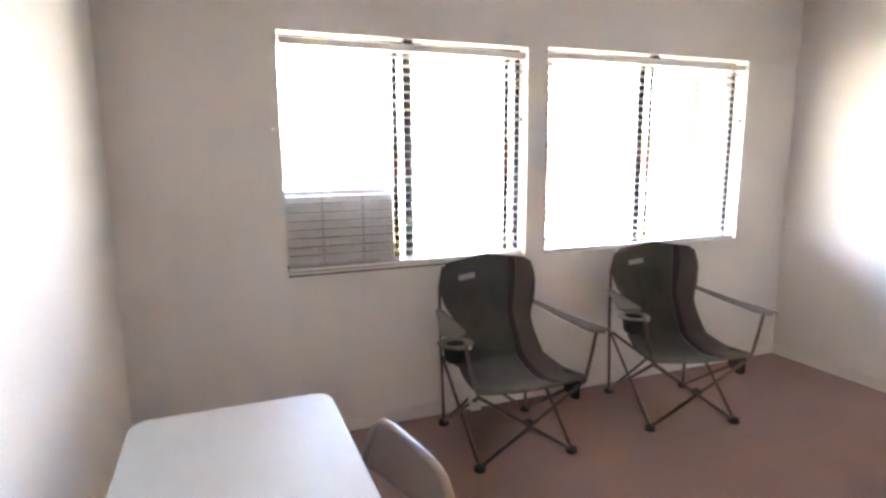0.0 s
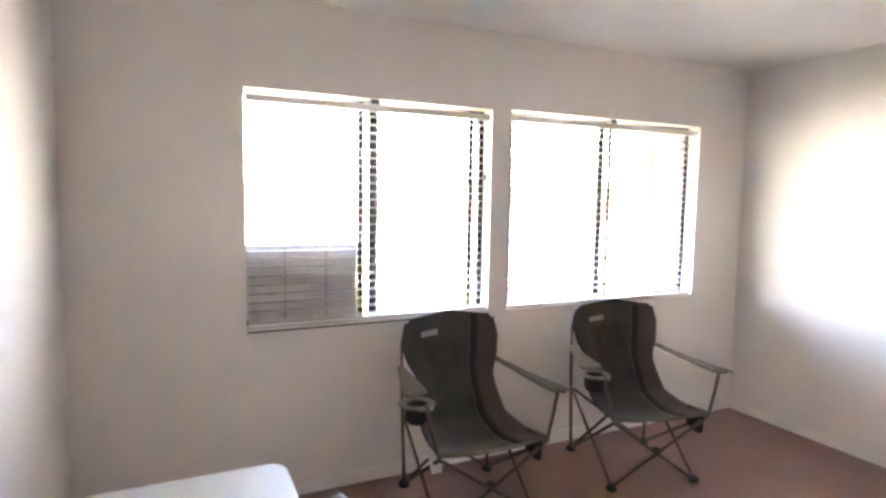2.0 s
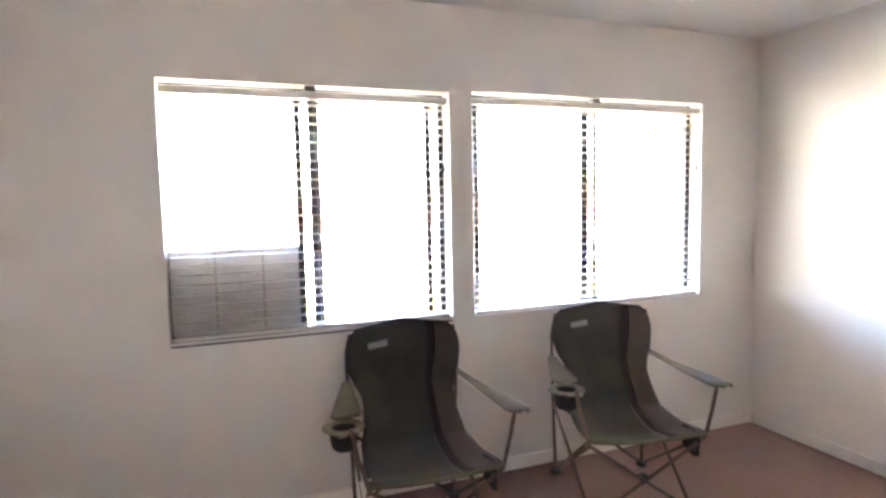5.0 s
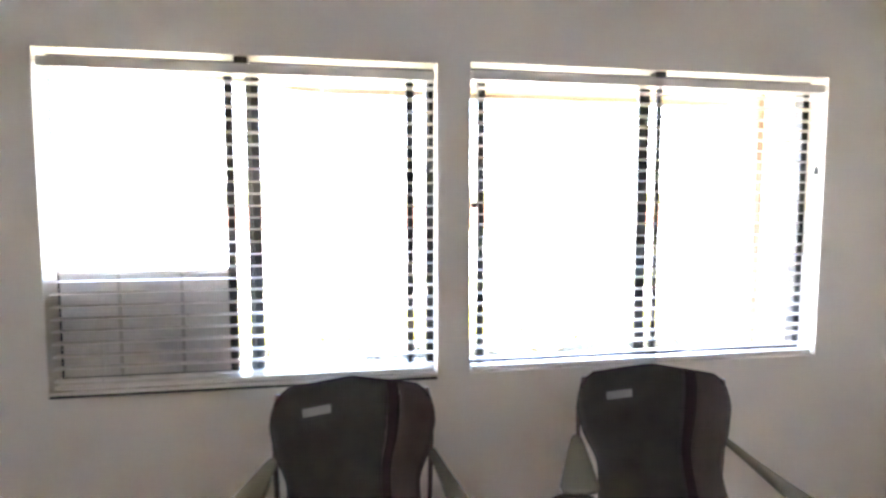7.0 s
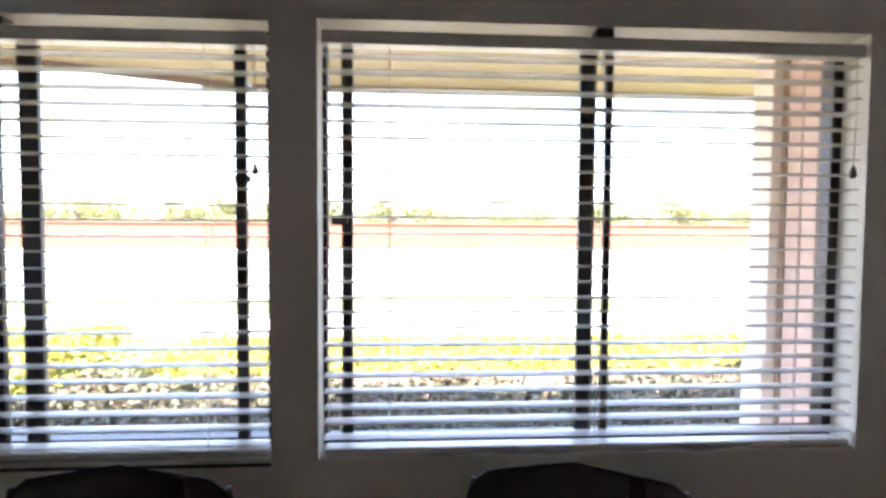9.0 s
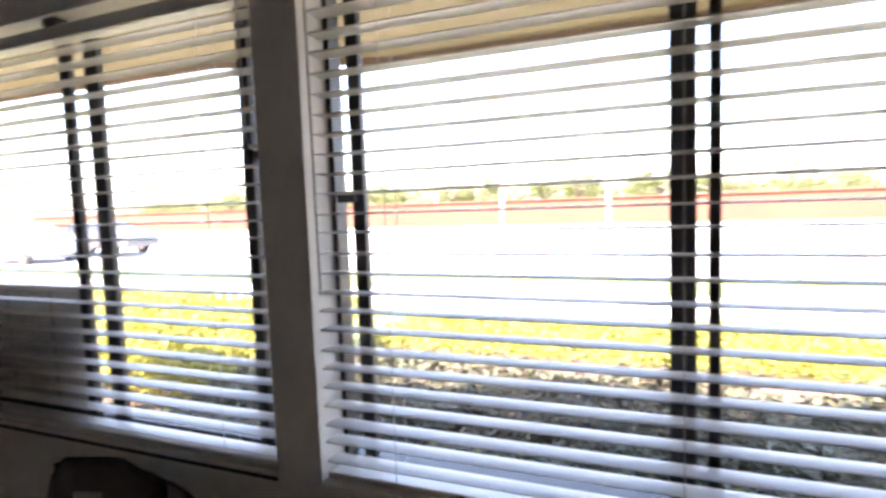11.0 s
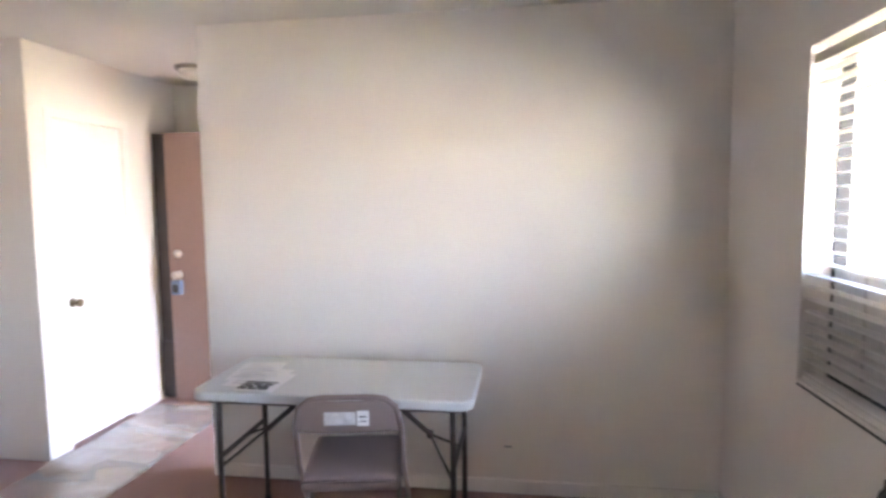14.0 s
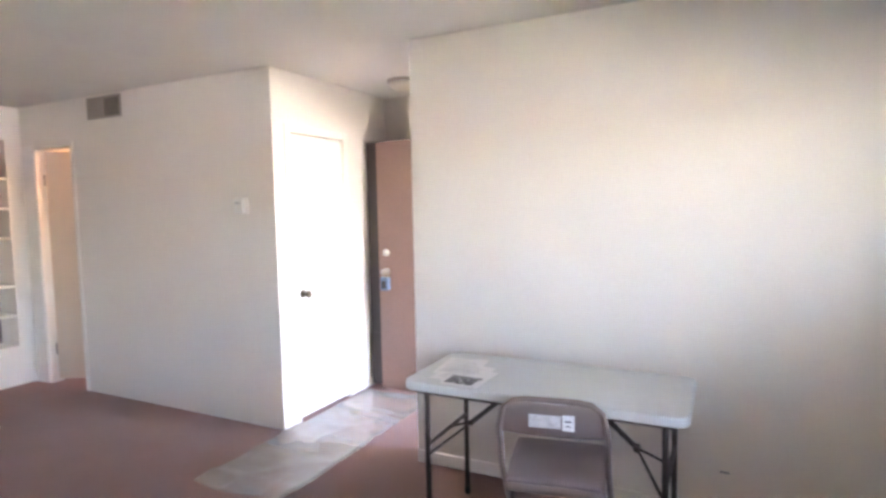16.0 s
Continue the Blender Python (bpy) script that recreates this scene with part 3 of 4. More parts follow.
part("base_panel", box(NICHE[0], NICHE[1], SOUTH - 0.285, SOUTH - 0.151, NICHE[2] - 0.016, NICHE[2] - 0.001), TRIM, shelf)
for z in (0.62, 0.88, 1.30, 1.56, 1.82):
    part("shelf_board", box(NICHE[0] + 0.003, NICHE[1] - 0.003, SOUTH - 0.284, SOUTH - 0.004, z - 0.009, z + 0.009, 0.002), TRIM, shelf)

# ---- folding table ----
TZ = 0.735
table = thing("folding_table", "light grey plastic folding table against the wall", "table")
TX0, TX1, TY0, TY1 = 0.172, 0.716, -2.335, -1.150
part("tabletop", rounded_slab(TX0, TX1, TY0, TY1, TZ - 0.042, TZ, 0.055, 0.009), TABLETOP, table, smooth=False)
part("carry_handle", box(0.37, 0.47, TY1 - 0.034, TY1 - 0.022, TZ - 0.001, TZ + 0.0012, 0.001), TABLETOP, table)
part("apron_rail", box(TX0 + 0.05, TX0 + 0.072, TY0 + 0.05, TY1 - 0.05, TZ - 0.068, TZ - 0.042, 0.003), LEGM, table)
part("apron_rail", box(TX1 - 0.072, TX1 - 0.05, TY0 + 0.05, TY1 - 0.05, TZ - 0.068, TZ - 0.042, 0.003), LEGM, table)
for y, s in ((TY0 + 0.095, 1), (TY1 - 0.085, -1)):
    for x in (TX0 + 0.06, TX1 - 0.06):
        leg = part("leg", rod([(x, y, 0.022), (x, y, TZ - 0.05)], 0.0125, sides=12), LEGM, table)
        part("foot_cap", lathe([(0.015, 0.002), (0.016, 0.008), (0.016, 0.035), (0.0135, 0.04)], pose(x, y, 0), 12), PLASTICDK, leg, "black plastic foot cap")
    part("cross_bar", rod([(TX0 + 0.06, y, 0.43), (TX1 - 0.06, y, 0.43)], 0.011), LEGM, table)
    part("cross_bar", rod([(TX0 + 0.06, y, TZ - 0.06), (TX1 - 0.06, y, TZ - 0.06)], 0.010), LEGM, table)
    xm, yk, zk = (TX0 + TX1) / 2, y + s * 0.13, 0.485
    part("knee_link", rod([(xm, y + s * 0.004, 0.438), (xm, yk, zk)], 0.006), LEGM, table)
    part("lower_brace", rod([(TX1 - 0.06, y + s * 0.006, 0.39), (xm, yk, zk)], 0.007), LEGM, table)
    part("upper_brace", rod([(xm, yk, zk), (xm, y + s * 0.36, TZ - 0.052)], 0.012), LEGM, table)
    part("brace_pin", rod([(xm - 0.022, yk, zk), (xm + 0.022, yk, zk)], 0.013), LEGM, table)

for k, (x, y, rz, wd, ht) in enumerate(((0.52, -2.12, 82, 0.20, 0.27), (0.43, -2.17, 97, 0.20, 0.27), (0.585, -2.06, 88, 0.18, 0.24))):
    flyer = thing("flyer", "white printed flyer lying on the table", "paper", pose(x, y, TZ + 0.001 + 0.0016 * k, 0, 0, rz), group="papers on the table")
    part("page", sheet(lambda u, v, k=k: (u, v, 0.002 + 0.004 * max(0, noise.noise((u * 9, v * 7, k * 3.7)))), steps(-wd / 2, wd / 2, 8), steps(-ht / 2, ht / 2, 10), 0.0006), PAPER, flyer)
    random.seed(20 + k)
    for r in range(7):
        v = -ht / 2 + 0.03 + r * (ht - 0.06) / 7
        a = -wd / 2 + 0.02 + random.uniform(0, 0.02)
        b = wd / 2 - 0.02 - random.uniform(0, 0.09)
        part("print_line", box(a, b, v, v + random.uniform(0.002, 0.005), 0.0075, 0.0082), INKGREY, flyer)
    if k == 2:
        part("print_heading", box(-0.075, 0.070, -0.030, -0.014, 0.0083, 0.009), INK, flyer)
        for cy, rows in ((-0.050, 3), (-0.078, 2), (-0.104, 3)):
            for j in range(rows):
                a = -0.072 + j * 0.142 / rows
                part("print_block", box(a, a + 0.118 / rows, cy - 0.010, cy + 0.009, 0.0083, 0.009), INK, flyer)

# ---- metal folding chair ----
CH = pose(0.585, -1.662, 0, 0, 0, 10) @ Matrix.Diagonal((1, 1, 0.96, 1))
fold = thing("folding_chair", "taupe metal folding chair with padded seat, tucked at the table", "chair", CH)


hw = 0.205
loop = []
for s in (-1, 1):
    side = [(-0.22, s * (hw + 0.012), 0.02), (-0.01, s * (hw + 0.012), 0.28), (0.165, s * hw, 0.50), (0.215, s * (hw - 0.002), 0.68), (0.232, s * (hw - 0.02), 0.765), (0.238, s * (hw - 0.06), 0.798), (0.240, s * (hw - 0.11), 0.806)]
    loop += side if s < 0 else side[::-1]
part("front_leg_frame", rod(loop, 0.0115, sides=12), CHAIRM, fold, smooth=True)
for s in (-1, 1):
    part("rear_leg", rod([(0.27, s * (hw - 0.022), 0.02), (0.10, s * (hw - 0.022), 0.24), (-0.07, s * (hw - 0.022), 0.43)], 0.0105, sides=12), CHAIRM, fold, smooth=True)
    part("foot_cap", lathe([(0.014, 0.0), (0.016, 0.004), (0.015, 0.03), (0.012, 0.034)], pose(0.27, s * (hw - 0.022), 0.0), 12), PLASTICDK, fold)
    part("foot_cap", lathe([(0.014, 0.0), (0.016, 0.004), (0.015, 0.03), (0.012, 0.034)], pose(-0.22, s * (hw + 0.012), 0.0), 12), PLASTICDK, fold)
part("rear_stretcher", rod([(0.19, -hw + 0.02, 0.12), (0.19, hw - 0.02, 0.12)], 0.008), CHAIRM, fold)
part("front_stretcher", rod([(-0.136, -hw - 0.01, 0.124), (-0.136, hw + 0.01, 0.124)], 0.008), CHAIRM, fold)


def backrest(u, v):
    """u across, v up: a curved steel panel with rounded upper corners."""
    z = 0.655 + v * 0.143
    w = hw - 0.004
    if v > 0.6:
        q = (v - 0.6) / 0.4
        w -= 0.085 * (1 - math.sqrt(max(0.0, 1 - q * q)))
    return (0.208 + (z - 0.655) * 0.21 + 0.022 * (1 - u * u), u * w, z)


part("backrest", sheet(backrest, steps(-1, 1, 16), steps(0, 1, 14), 0.004), CHAIRM, fold, smooth=True)


def pad(u, v):
    return (-0.17 + 0.375 * v, u * (0.190 - 0.02 * (v - 0.3) ** 2), 0.452 + 0.022 * (1 - u ** 4) * (1 - (2 * v - 1) ** 4) + 0.012 * (0.5 - v))


part("seat", sheet(pad, steps(-1, 1, 14), steps(0, 1, 14), 0.022), VINYL, fold, "padded taupe vinyl seat", smooth=True)
part("seat_pan", box(-0.18, 0.212, -0.192, 0.192, 0.398, 0.440, 0.016), CHAIRM, fold)
label_bm = box(0.2545, 0.2565, -0.085, 0.035, 0.700, 0.752, 0.0008)
part("sticker", label_bm, STICKER, fold, "crumpled white sticker on the backrest")
tag = part("tag", box(0.2545, 0.2575, 0.040, 0.085, 0.695, 0.757, 0.0008), PAPER, fold, "white printed tag on the backrest")
part("print_bar", box(0.2575, 0.2582, 0.050, 0.074, 0.730, 0.736), INK, tag)
part("print_bar", box(0.2575, 0.2582, 0.052, 0.072, 0.712, 0.716), INK, tag)


# ---- camping chairs ----
def camp_chair(m, label):
    """Quad folding camp chair; front faces local -y."""
    ob = thing("camping_chair", label, "chair", m, group="camping chairs under the windows")
    fx, fy = 0.245, 0.245
    SF, SR = 0.275, 0.22
    zf, zr = 0.405, 0.33

    def tube(a, b, r=0.0085, name="leg_tube"):
        return part(name, rod([a, b], r, sides=10), TUBE, ob, smooth=True)

    for s in (-1, 1):
        for y in (-fy, fy):
            part("foot", lathe([(0.026, 0.0), (0.030, 0.006), (0.026, 0.024), (0.012, 0.034)], pose(s * fx, y, 0), 14), PLASTICDK, ob, "black plastic foot", smooth=True)
        tube((s * fx, -fy, 0.015), (-s * SF, -SF - 0.02, zf - 0.02))
        tube((s * fx, fy, 0.015), (-s * (fx - 0.01), fy + 0.01, zr + 0.05))
        tube((s * fx, -fy, 0.015), (s * (fx + 0.012), fy - 0.01, zr + 0.06))
        tube((s * fx, fy, 0.015), (s * SF, -SF - 0.02, zf - 0.02))
        part("back_post", rod([(s * fx, fy, 0.02), (s * 0.262, fy, 0.50), (s * 0.268, fy - 0.008, 0.76), (s * 0.25, fy - 0.015, 0.875)], 0.0085), TUBE, ob, smooth=True)
        part("arm_post", rod([(s * SF, -SF - 0.02, zf - 0.02), (s * 0.312, -0.290, 0.52), (s * 0.336, -0.288, 0.636)], 0.0085), TUBE, ob, smooth=True)
        part("joint", lathe([(0.016, -0.016), (0.019, -0.006), (0.019, 0.006), (0.016, 0.016)], pose(s * fx * 0.02, -fy - 0.012, 0.20, 90, 0, 0), 12), PLASTICDK, ob)

    def half(q):
        """Half width of the back from the shoulders (q 0) down to the seat (q 1)."""
        if q < 0.30:
            return 0.262 + 0.012 * math.sin(q / 0.30 * math.pi)
        if q < 0.62:
            e = (q - 0.30) / 0.32
            return 0.262 - 0.050 * e * e * (3 - 2 * e)
        e = (q - 0.62) / 0.38
        return 0.212 + 0.026 * e * e

    def cloth(u, v):
        """v 0: top of the back, v 1: front of the seat; u -1..1 across."""
        a = abs(u)
        if v < 0.62:
            q = v / 0.62
            top = 0.925 - 0.030 * min(1.0, a / 0.8) - 0.055 * max(0.0, (a - 0.8) / 0.2) ** 1.6
            z = top + (0.422 - top) * q
            y = 0.222 - 0.100 * q - 0.062 * q * q + 0.012 * math.sin(q * 5)
            fold_in = 0.016 * noise.noise((u * 1.6, q * 2.4, 0.7)) * (1 - a ** 4) + 0.006 * noise.noise((u * 5, q * 3, 2.2))
            return (u * half(q), y + 0.034 * (1 - u * u) * (0.35 + q) + fold_in, z)
        q = (v - 0.62) / 0.38
        e = q * q * (3 - 2 * q)
        z = 0.422 - 0.080 * math.sin(min(1, q * 1.25) * math.pi / 2) + 0.062 * e * q
        w = 0.238 + 0.045 * q
        return (u * w, 0.06 - 0.355 * q + 0.046 * (1 - u * u) * (1 - q), z + 0.010 * noise.noise((u * 2.5, q * 3, 5.1)) * (1 - q) - 0.028 * (1 - u * u) * (q - 0.55 * q * q) * 1.6 + 0.075 * q * (1 - q) * a ** 3)

    vs = steps(0, 1, 34)
    part("back_seat_panel", sheet(cloth, steps(-1, 0.42, 18), vs, 0.006), OLIVE, ob, "dark olive-grey fabric sling", smooth=True)
    part("stripe_panel", sheet(cloth, steps(0.422, 0.57, 3), vs, 0.007), MAROON, ob, "dark maroon stripe", smooth=True)
    part("side_panel", sheet(cloth, steps(0.572, 1, 7), vs, 0.006), MAUVE, ob, "taupe side panel", smooth=True)
    part("top_binding", rod([Vector(cloth(u, 0.0)) for u in steps(-1, 1, 22)], 0.005, sides=6), MAROON, ob)
    for s in (-1, 1):
        part("edge_binding", rod([Vector(cloth(s, v)) for v in steps(0, 1, 30)], 0.0042, sides=6), OLIVE if s < 0 else MAUVE, ob)
    part("seat_hem", rod([Vector(cloth(u, 1.0)) for u in steps(-1, 1, 16)], 0.010, sides=8), GREYG, ob, "grey-green front hem", smooth=True)
    patch = lambda u, v: Vector(cloth(-0.62 + 0.34 * u, 0.098 + 0.036 * v)) + Vector((0, -0.006, 0))
    part("woven_patch", sheet(patch, steps(0, 1, 4), steps(0, 1, 3), 0.003), LOGO, ob, "pale grey woven patch")
    for s in (-1, 1):
        end = 0.70 if s < 0 else 1.0

        def arm(u, v, s=s, end=end):
            """A flat sleeve, narrow at the back post and widest near its front end."""
            w = (0.014 + 0.052 * v ** 0.8 if s < 0 else 0.013 + 0.046 * v ** 1.3) * (1 - 0.75 * max(0.0, (v - 0.9) / 0.1) ** 2)
            v *= end
            x = 0.272 + (0.092 if s < 0 else 0.076) * v
            return (s * (x + u * w), 0.238 - 0.585 * v, 0.652 - 0.012 * v - 0.005 * math.sin(v * math.pi) - (0.006 if s < 0 else 0.014) * u * u)
        part("armrest", sheet(arm, steps(-1, 1, 8), steps(0, 1, 18), 0.009), GREYG, ob, "grey-green fabric armrest", smooth=True)
    cx, cy, cz = -0.352, -0.215, 0.620
    ring = [(0.064 + 0.020 * math.cos(a), 0.006 * math.sin(a)) for a in steps(0, 2 * math.pi, 10)]
    cup = part("cup_holder", lathe([(0.006, -0.082), (0.040, -0.084), (0.049, -0.072), (0.058, -0.012), (0.058, 0.0), (0.055, 0.0), (0.053, -0.012), (0.044, -0.068), (0.006, -0.072)], pose(cx, cy, cz), 22), MESH, ob, "black mesh cup holder", smooth=True)
    bm = bmesh.new()
    rings = [[bm.verts.new((cx + r * math.cos(2 * math.pi * k / 26), cy + r * math.sin(2 * math.pi * k / 26), cz + h)) for k in range(26)] for r, h in ring[:-1]]
    for q, w in zip(rings, rings[1:] + rings[:1]):
        for k in range(26):
            bm.faces.new((q[k], q[(k + 1) % 26], w[(k + 1) % 26], w[k]))
    part("cup_rim", bm, GREYG, cup, "grey-green padded rim", smooth=True)
    part("arm_strap", sheet(lambda u, v: (cx - 0.018 - 0.006 * v + 0.032 * (u - 0.5), cy - 0.060 - 0.075 * v, cz + 0.004 + 0.012 * v), steps(0, 1, 3), steps(0, 1, 4), 0.006), GREYG, ob, smooth=True)
    part("buckle", box(cx + 0.035, cx + 0.050, cy - 0.075, cy - 0.060, cz - 0.012, cz + 0.004, 0.003), LOGO, ob, "small pale buckle")
    pocket = part("side_pocket", sheet(lambda u, v: (0.240 + 0.012 * math.sin(u * math.pi), -0.30 + 0.13 * u, 0.40 - (0.125 - 0.03 * (2 * u - 1) ** 2) * v), steps(0, 1, 8), steps(0, 1, 6), 0.008), MESH, ob, "dark mesh pocket", smooth=True)
    return ob


chair_a = camp_chair(pose(1.735, -0.380, 0, 0, 0, -2), "olive and taupe folding camp chair under the window")
chair_b = copy_thing(chair_a, pose(2.775, -0.415, 0, 0, 0, -12.5))
part("strap", sheet(lambda u, v: (-0.300 + 0.044 * u + 0.014 * v, -0.215 - 0.02 * u - 0.02 * v, 0.395 - 0.10 * v + 0.012 * u), steps(0, 1, 3), steps(0, 1, 5), 0.003), CORD, chair_a, "pale hanging strap")
tagged(chair_b, "olive and taupe folding camp chair turned towards the corner")

# ---- outdoors ----
G = -0.18
struct("ground", box(-400, 400, 0.15, 700, G - 0.3, G), LAWN, "sunlit lawn with yellowing grass", "lawn")
struct("ground_behind", box(-400, 400, -400, -6.9, G - 0.3, G - 0.02), LAWN, "open ground behind the house", "lawn")
struct("ground_west", box(-400, -1.6, -6.9, 0.15, G - 0.3, G - 0.01), PAVER, "brown paved entry yard", "paved ground")
struct("ground_east", box(4.4, 400, -6.9, 0.15, G - 0.3, G - 0.01), LAWN, "lawn at the side of the house", "lawn")
struct("porch_slab", box(-1.6, -0.15, -2.52, 0.15, G - 0.1, G + 0.14), PAVER, "paved porch slab at the front door", "porch")
struct("flower_bed", box(-5.8, 6.4, 0.2, 2.7, G - 0.05, G + 0.03), SOIL, "bare brown soil bed under the windows", "soil")
struct("footpath", box(-60, 60, 6.9, 8.8, G - 0.1, G + 0.02), CONCRETE, "pale concrete footpath across the lawn", "footpath")
struct("kerb", box(-60, 60, 11.2, 11.4, G - 0.2, G + 0.012), CONCRETE, "pale concrete kerb", "kerb")
struct("road", box(-60, 60, 11.4, 34.0, G - 0.2, G + 0.004), ASPHALT, "wide sun-bleached street", "road")

# eave with its beam, deeper over the wide window
eave = thing("roof_eave", "cream stucco eave over the windows with brown edge board", "eave", kind="structure")
bm = bmesh.new()
outline = ((-1.6, 0.151), (-1.6, 1.15), (0.8, 1.18), (1.6, 1.55), (4.6, 1.55), (4.6, 0.151))
low = bm.faces.new([bm.verts.new((x, y, 2.215)) for x, y in outline])
up = bmesh.ops.extrude_face_region(bm, geom=[low])
bmesh.ops.translate(bm, verts=[v for v in up["geom"] if isinstance(v, bmesh.types.BMVert)], vec=(0, 0, 0.4))
part("soffit", bm, STUCCO, eave)
for a, b in zip(outline[1:4], outline[2:5]):
    d = Vector((b[0] - a[0], b[1] - a[1], 0))
    bm = box(0, d.length, 0.002, 0.035, 2.185, 2.42, 0.003)
    bm.transform(Matrix.Translation((a[0], a[1], 0)) @ Matrix.Rotation(math.atan2(d.y, d.x), 4, "Z"))
    part("edge_board", bm, WOODBEAM, eave, "brown edge board")
part("soffit_batten", box(2.3, 3.72, 0.72, 0.745, 2.200, 2.214), WOODBEAM, eave)
struct("house_roof", box(-2.0, 4.6, -7.2, 0.15, H + 0.152, H + 0.4), ROOFT, "flat roof over the rooms", "roof")
struct("porch_roof", box(-2.0, -0.15, -2.52, 0.14, 2.2, 2.6), STUCCO, "cream porch roof by the front door", "roof")
# unseen wall, added to keep western sky and yard light off the entry
struct("porch_light_blocker", box(-1.72, -1.601, -2.52, 0.14, G - 0.1, 2.199), STUCCO, "unseen wall added beside the porch to block light from the west", "wall")

# wing wall of vertical boards with its corner post
wing = thing("wing_wall", "peach painted wing wall of vertical boards beside the window", "wall", kind="structure")
part("core", box(3.86, 3.98, 0.152, 0.565, G, 2.214), PEACH, wing)
for k in range(5):
    y = 0.156 + k * 0.082
    part("board", box(3.842, 3.859, y, y + 0.076, G, 2.212, 0.003), PEACH, wing)
part("corner_post", box(3.80, 3.99, 0.595, 0.72, G, 2.214, 0.006), PALEPOST, wing, "pale cream corner post")
# shade of the gap beside the post, put in as a dark brown strip
part("shadow_strip", box(3.838, 3.99, 0.568, 0.593, G, 2.213, 0.002), WOODBEAM, wing, "brown strip standing in for the shadow gap between boards and post")
part("post_base", box(3.788, 4.002, 0.596, 0.732, G, 0.98, 0.008), PALEPOST, wing)


def leaves(n, place, size, seed):
    """Many small folded leaves, joined."""
    rng = random.Random(seed)
    verts, faces = [], []
    for _ in range(n):
        c = Vector(place(rng))
        s = size * rng.uniform(0.6, 1.4)
        m = Euler((rng.uniform(-1.1, 1.1), rng.uniform(-1.1, 1.1), rng.uniform(0, 6.28))).to_matrix()
        k = len(verts)
        for p in ((0, -s, 0), (s * 0.5, -s * 0.1, s * 0.18), (0, s, 0), (-s * 0.5, -s * 0.1, s * 0.18)):
            verts.append(c + m @ Vector(p))
        faces += [(k, k + 1, k + 2), (k, k + 2, k + 3)]
    me = bpy.data.meshes.new("leaves")
    me.from_pydata([tuple(v) for v in verts], [], faces)
    return me


def hedge_top(x, y):
    return 0.43 + 0.12 * noise.noise((x * 1.3, y * 1.6, 0.5)) + 0.07 * noise.noise((x * 4, y * 4, 3))


def hedge_leaf(rng):
    x, y = rng.uniform(-5.6, -0.4) + rng.gauss(0, 0.08), rng.uniform(2.2, 4.7)
    top = hedge_top(x, y) - 0.25 * max(0, 2.7 - y)
    z = top - abs(rng.gauss(0, 0.16)) if rng.random() < 0.8 else rng.uniform(G + 0.05, top)
    return (x, y, max(G + 0.05, z))


me = leaves(34000, hedge_leaf, 0.036, 5)
me.materials.append(LEAF)
hedge = tagged(new("hedge", me), "low yellow-green leafy shrubs in the bed outside", "shrub", kind="stuff")
me = leaves(6000, lambda r: (r.uniform(-2.5, 4.8), r.uniform(0.5, 1.9), G + 0.05 + abs(r.gauss(0, 0.14))), 0.034, 6)
me.materials.append(LEAF)
tagged(new("ground_cover", me), "trailing leafy ground cover under the windows", "ground cover", kind="stuff")


def shrub_leaf(rng):
    x, y = rng.uniform(-0.5, 6.2), rng.uniform(0.9, 3.4)
    top = 0.20 + 0.12 * noise.noise((x * 1.7, y * 1.5, 9.5)) + 0.07 * noise.noise((x * 5, y * 5, 3))
    return (x, y, max(G + 0.04, top - abs(rng.gauss(0, 0.13))))


me = leaves(36000, shrub_leaf, 0.036, 8)
me.materials.append(DARKLEAF)
tagged(new("dark_shrubs", me), "low dark green glossy shrubs in shade outside", "shrub", kind="stuff")
me = leaves(20000, lambda r: (r.uniform(-0.5, 9.5), r.uniform(4.55, 6.4), G + 0.02 + abs(r.gauss(0, 0.09))), 0.034, 9)
me.materials.append(LEAF)
tagged(new("low_planting", me), "low yellow-green planting strip beyond the bare soil", "planting", kind="stuff")
struct("soil_strip", box(-0.4, 9.6, 2.7, 4.75, G - 0.05, G + 0.02), SOIL, "bare brown soil strip at the lawn edge", "soil")
random.seed(11)
for k in range(22):
    x, y = random.uniform(-2.4, 4.7), random.uniform(1.3, 2.6)
    pts = [(x, y, G)]
    for j in range(4):
        pts.append((pts[-1][0] + random.uniform(-0.09, 0.09), pts[-1][1] + random.uniform(-0.09, 0.09), pts[-1][2] + 0.15))
    twig = thing("shrub_stem", "thin brown shrub stem in the bed", "stem", group="stems in the bed")
    part("stem", rod(pts, 0.008, sides=5), BARK, twig)

pole = thing("sign_pole", "thin grey metal pole standing by the footpath", "pole")
part("shaft", rod([(0.3, 7.6, G), (0.3, 7.6, 3.2)], 0.028, sides=10), VENTM, pole)
part("plate", box(0.18, 0.42, 7.565, 7.572, 2.75, 3.18, 0.003), VENTM, pole)
lamp_post = thing("street_lamp", "tall grey street lamp across the road", "street lamp")
part("post", rod([(-0.25, 26.0, G), (-0.25, 26.0, 5.0), (-0.25, 26.0, 9.2)], 0.11, sides=10), VENTM, lamp_post)
part("arm", rod([(-0.25, 26.0, 9.1), (-0.25, 25.2, 9.4), (-0.25, 24.2, 9.45)], 0.06, sides=8), VENTM, lamp_post)
part("lamp_head", box(-0.40, -0.10, 23.5, 24.3, 9.36, 9.52, 0.04), VENTM, lamp_post)


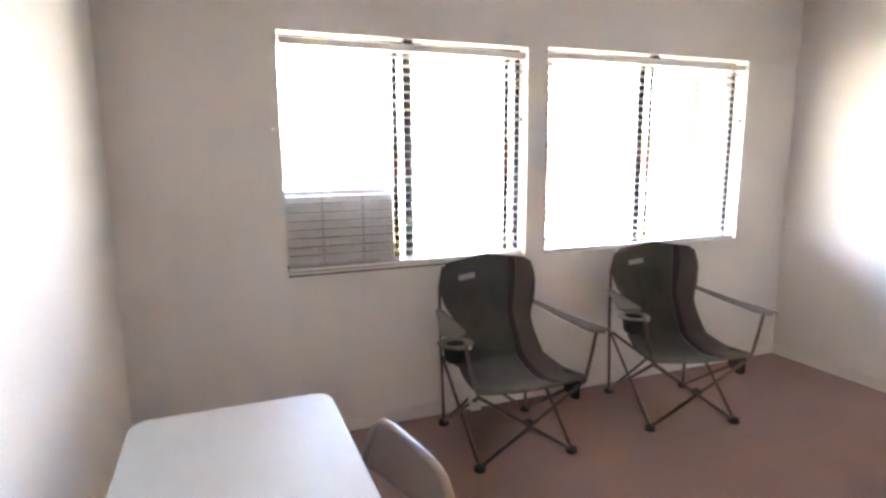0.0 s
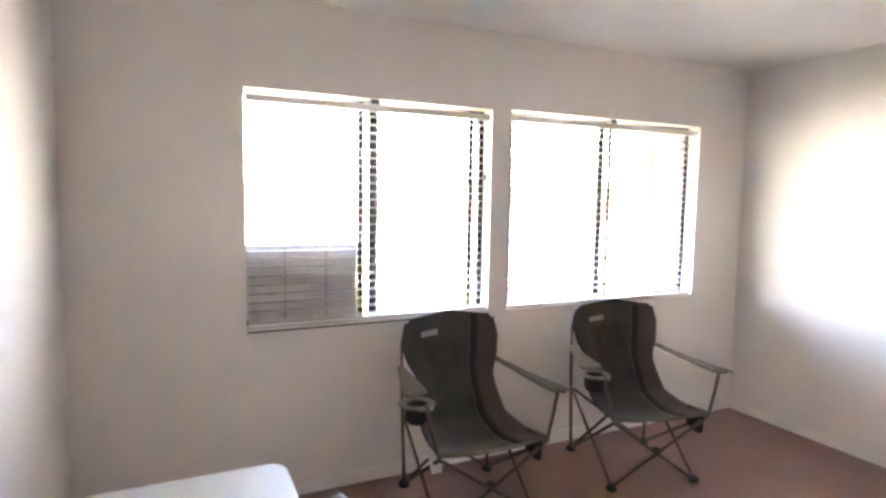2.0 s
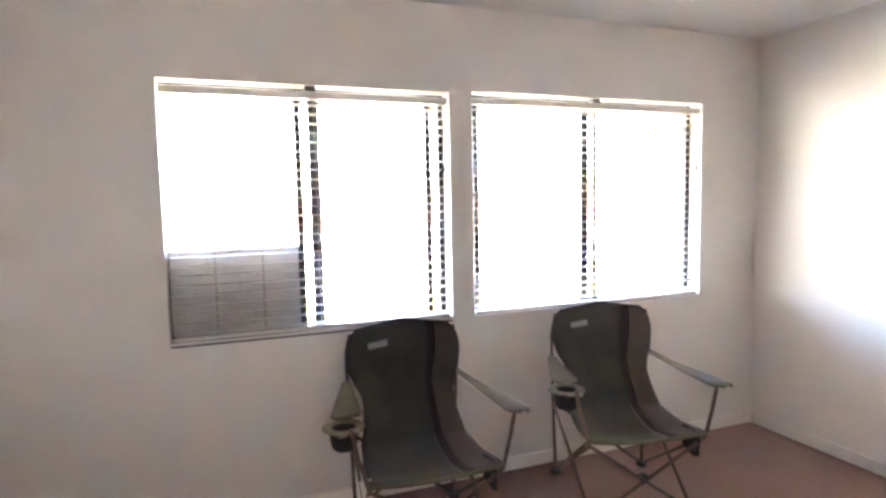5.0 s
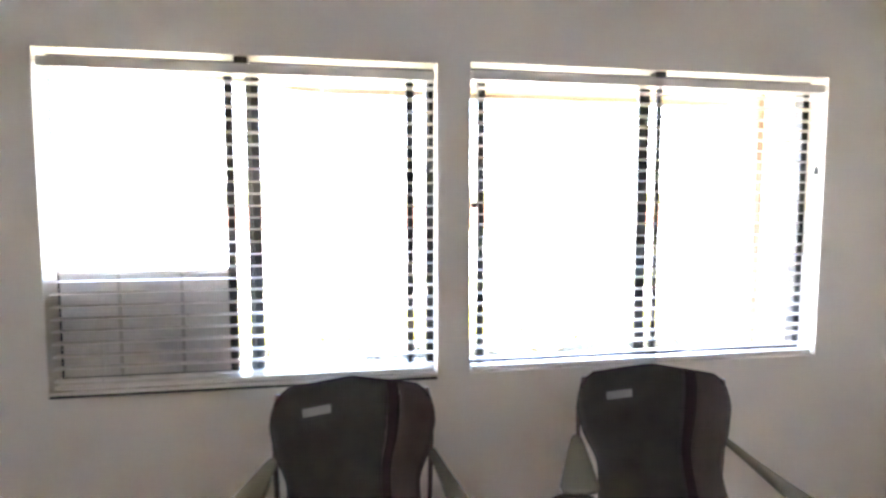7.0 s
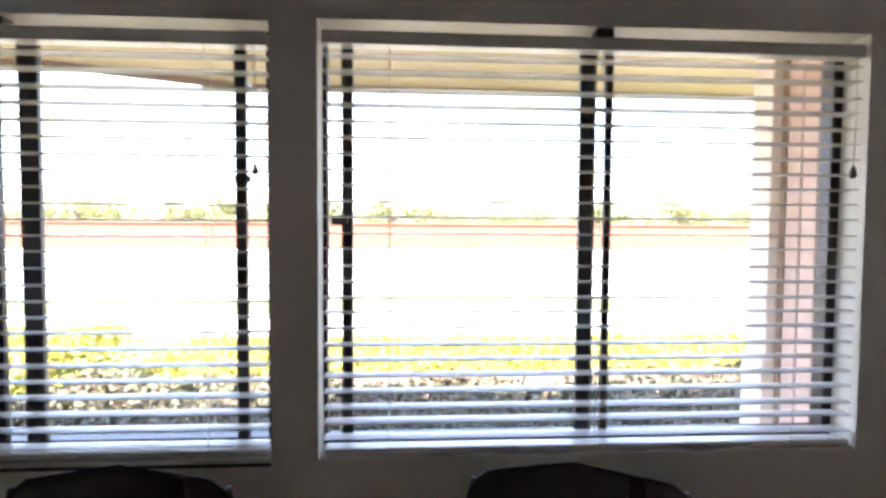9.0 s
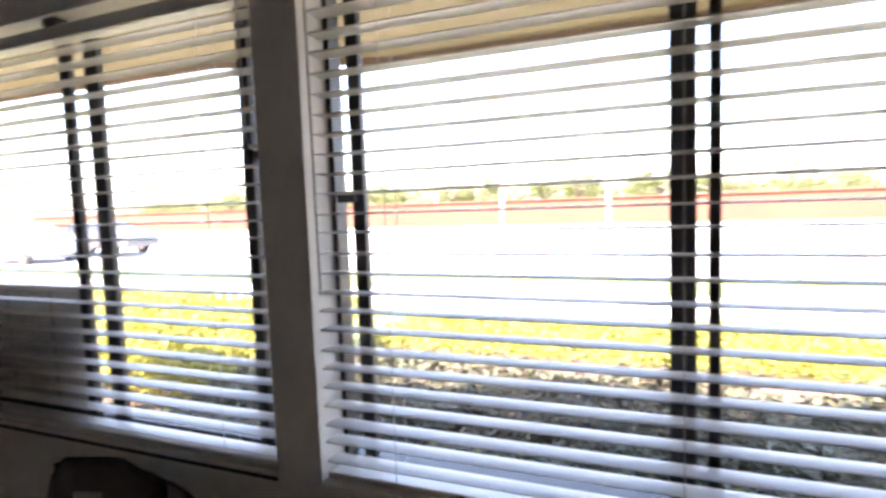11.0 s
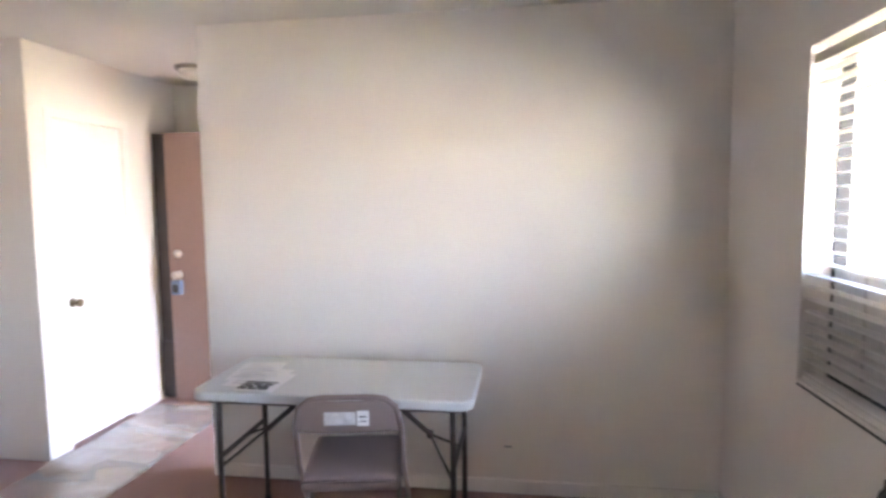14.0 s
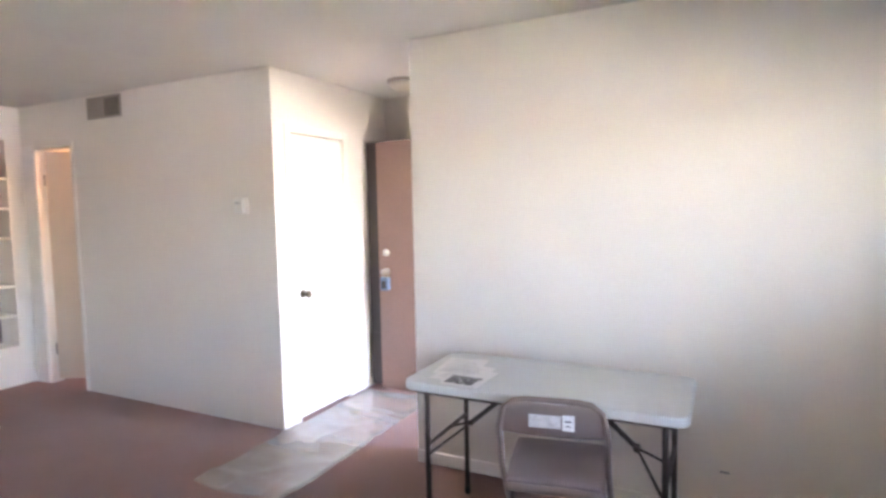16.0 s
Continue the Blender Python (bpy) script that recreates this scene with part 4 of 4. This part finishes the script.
# parked car
def car(m, paint, label):
    ob = thing("parked_car", label, "car", m, group="cars on the street")
    side = ((-2.2, 0.32), (-2.22, 0.62), (-2.05, 0.84), (-1.35, 0.93), (-0.75, 1.36), (0.55, 1.40), (1.15, 0.98), (2.0, 0.86), (2.2, 0.66), (2.2, 0.32))
    bm = bmesh.new()
    f = bm.faces.new([bm.verts.new((x, -0.85, z)) for x, z in side])
    ex = bmesh.ops.extrude_face_region(bm, geom=[f])
    bmesh.ops.translate(bm, verts=[v for v in ex["geom"] if isinstance(v, bmesh.types.BMVert)], vec=(0, 1.7, 0))
    for v in bm.verts:
        if v.co.z > 1.2:
            v.co.y *= 0.8
    bmesh.ops.bevel(bm, geom=list(bm.edges), offset=0.05, segments=2, affect="EDGES")
    part("body", bm, paint, ob, smooth=False)
    for s in (-1, 1):
        bm = bmesh.new()
        for pts in (((-1.15, 0.97), (-0.72, 1.30), (-0.15, 1.32), (-0.15, 0.97)), ((-0.08, 0.97), (-0.08, 1.32), (0.48, 1.33), (0.98, 0.97))):
            bm.faces.new([bm.verts.new((x, s * (0.865 - 0.17 * max(0, (z - 0.93) / 0.45)), z)) for x, z in pts])
        ex = bmesh.ops.extrude_face_region(bm, geom=list(bm.faces))
        bmesh.ops.translate(bm, verts=[v for v in ex["geom"] if isinstance(v, bmesh.types.BMVert)], vec=(0, s * 0.012, 0))
        part("side_window", bm, CARGLASS, ob)
        for x in (-1.4, 1.35):
            wheel = part("wheel", lathe([(0.16, -0.10), (0.31, -0.10), (0.33, -0.07), (0.33, 0.07), (0.31, 0.10), (0.16, 0.10)], pose(x, s * 0.80, 0.33, 90, 0, 0), 24), RUBBER, ob)
            part("rim", lathe([(0.19, -0.108), (0.20, 0.0), (0.19, 0.108)], pose(x, s * 0.80, 0.33, 90, 0, 0), 20), STEEL, wheel)
    return ob


car(pose(-19.4, 15.2, G + 0.004, 0, 0, 8), CARP, "dark grey sedan parked on the street")
car(pose(-19.6, 12.3, G + 0.004, 0, 0, 0), CARLIGHT, "pale silver sedan parked at the kerb")

# far side of the street
far_wall = thing("far_wall", "long low terracotta wall across the street", "wall", kind="structure")
part("wall", box(-58, 58, 36.0, 36.3, G, 1.35, 0.02), TERRA, far_wall)
part("coping", box(-58.1, 58.1, 35.9, 36.4, 1.35, 1.45, 0.02), TERRA, far_wall)


def tree(x, y, h, seed):
    rng = random.Random(seed)
    ob = thing("tree", "round-crowned green street tree far across the road", "tree", pose(x, y, G), group="far trees")
    trunk = rod([(0, 0, 0), (0.06, 0.03, h * 0.25), (0.0, 0.05, h * 0.5)], 0.14, sides=8)
    for k in range(4):
        a = rng.uniform(0, 6.28)
        rod([(0, 0.03, h * 0.35), (math.cos(a) * 0.5, math.sin(a) * 0.5, h * 0.55), (math.cos(a) * 1.0, math.sin(a) * 1.0, h * 0.75)], 0.06, trunk, 6)
    part("trunk", trunk, BARK, ob)
    clumps = [(rng.uniform(-1, 1) * h * 0.36, rng.uniform(-1, 1) * h * 0.36, h * rng.uniform(0.42, 0.85), h * rng.uniform(0.12, 0.24)) for _ in range(9)]

    def put(r):
        cx, cy, cz, s = r.choice(clumps)
        d = Vector((r.gauss(0, 1), r.gauss(0, 1), r.gauss(0, 0.8))).normalized() * s * r.uniform(0.6, 1.1)
        return (cx + d.x, cy + d.y, cz + d.z)

    me = leaves(1100, put, 0.12 * h / 4, seed)
    me.materials.append(TREELEAF)
    crown = new("crown", me)
    crown.parent = ob


me = leaves(16000, lambda r: (lambda x, y: (x, y, G + r.uniform(0.2, 1.0) * (3.0 + 0.9 * noise.noise((x * 0.12, 0.3, 0)) + 0.5 * noise.noise((x * 0.5, 1.3, 0)))))(r.uniform(-75, 75), r.uniform(58, 64)), 0.26, 77)
me.materials.append(TREELEAF)
tagged(new("far_woods", me), "uneven band of distant green trees", "woods", kind="stuff")
random.seed(3)
for k in range(40):
    tree(-54 + k * 2.75 + random.uniform(-1, 1), random.uniform(39, 56), random.uniform(3.0, 4.6), 100 + k)
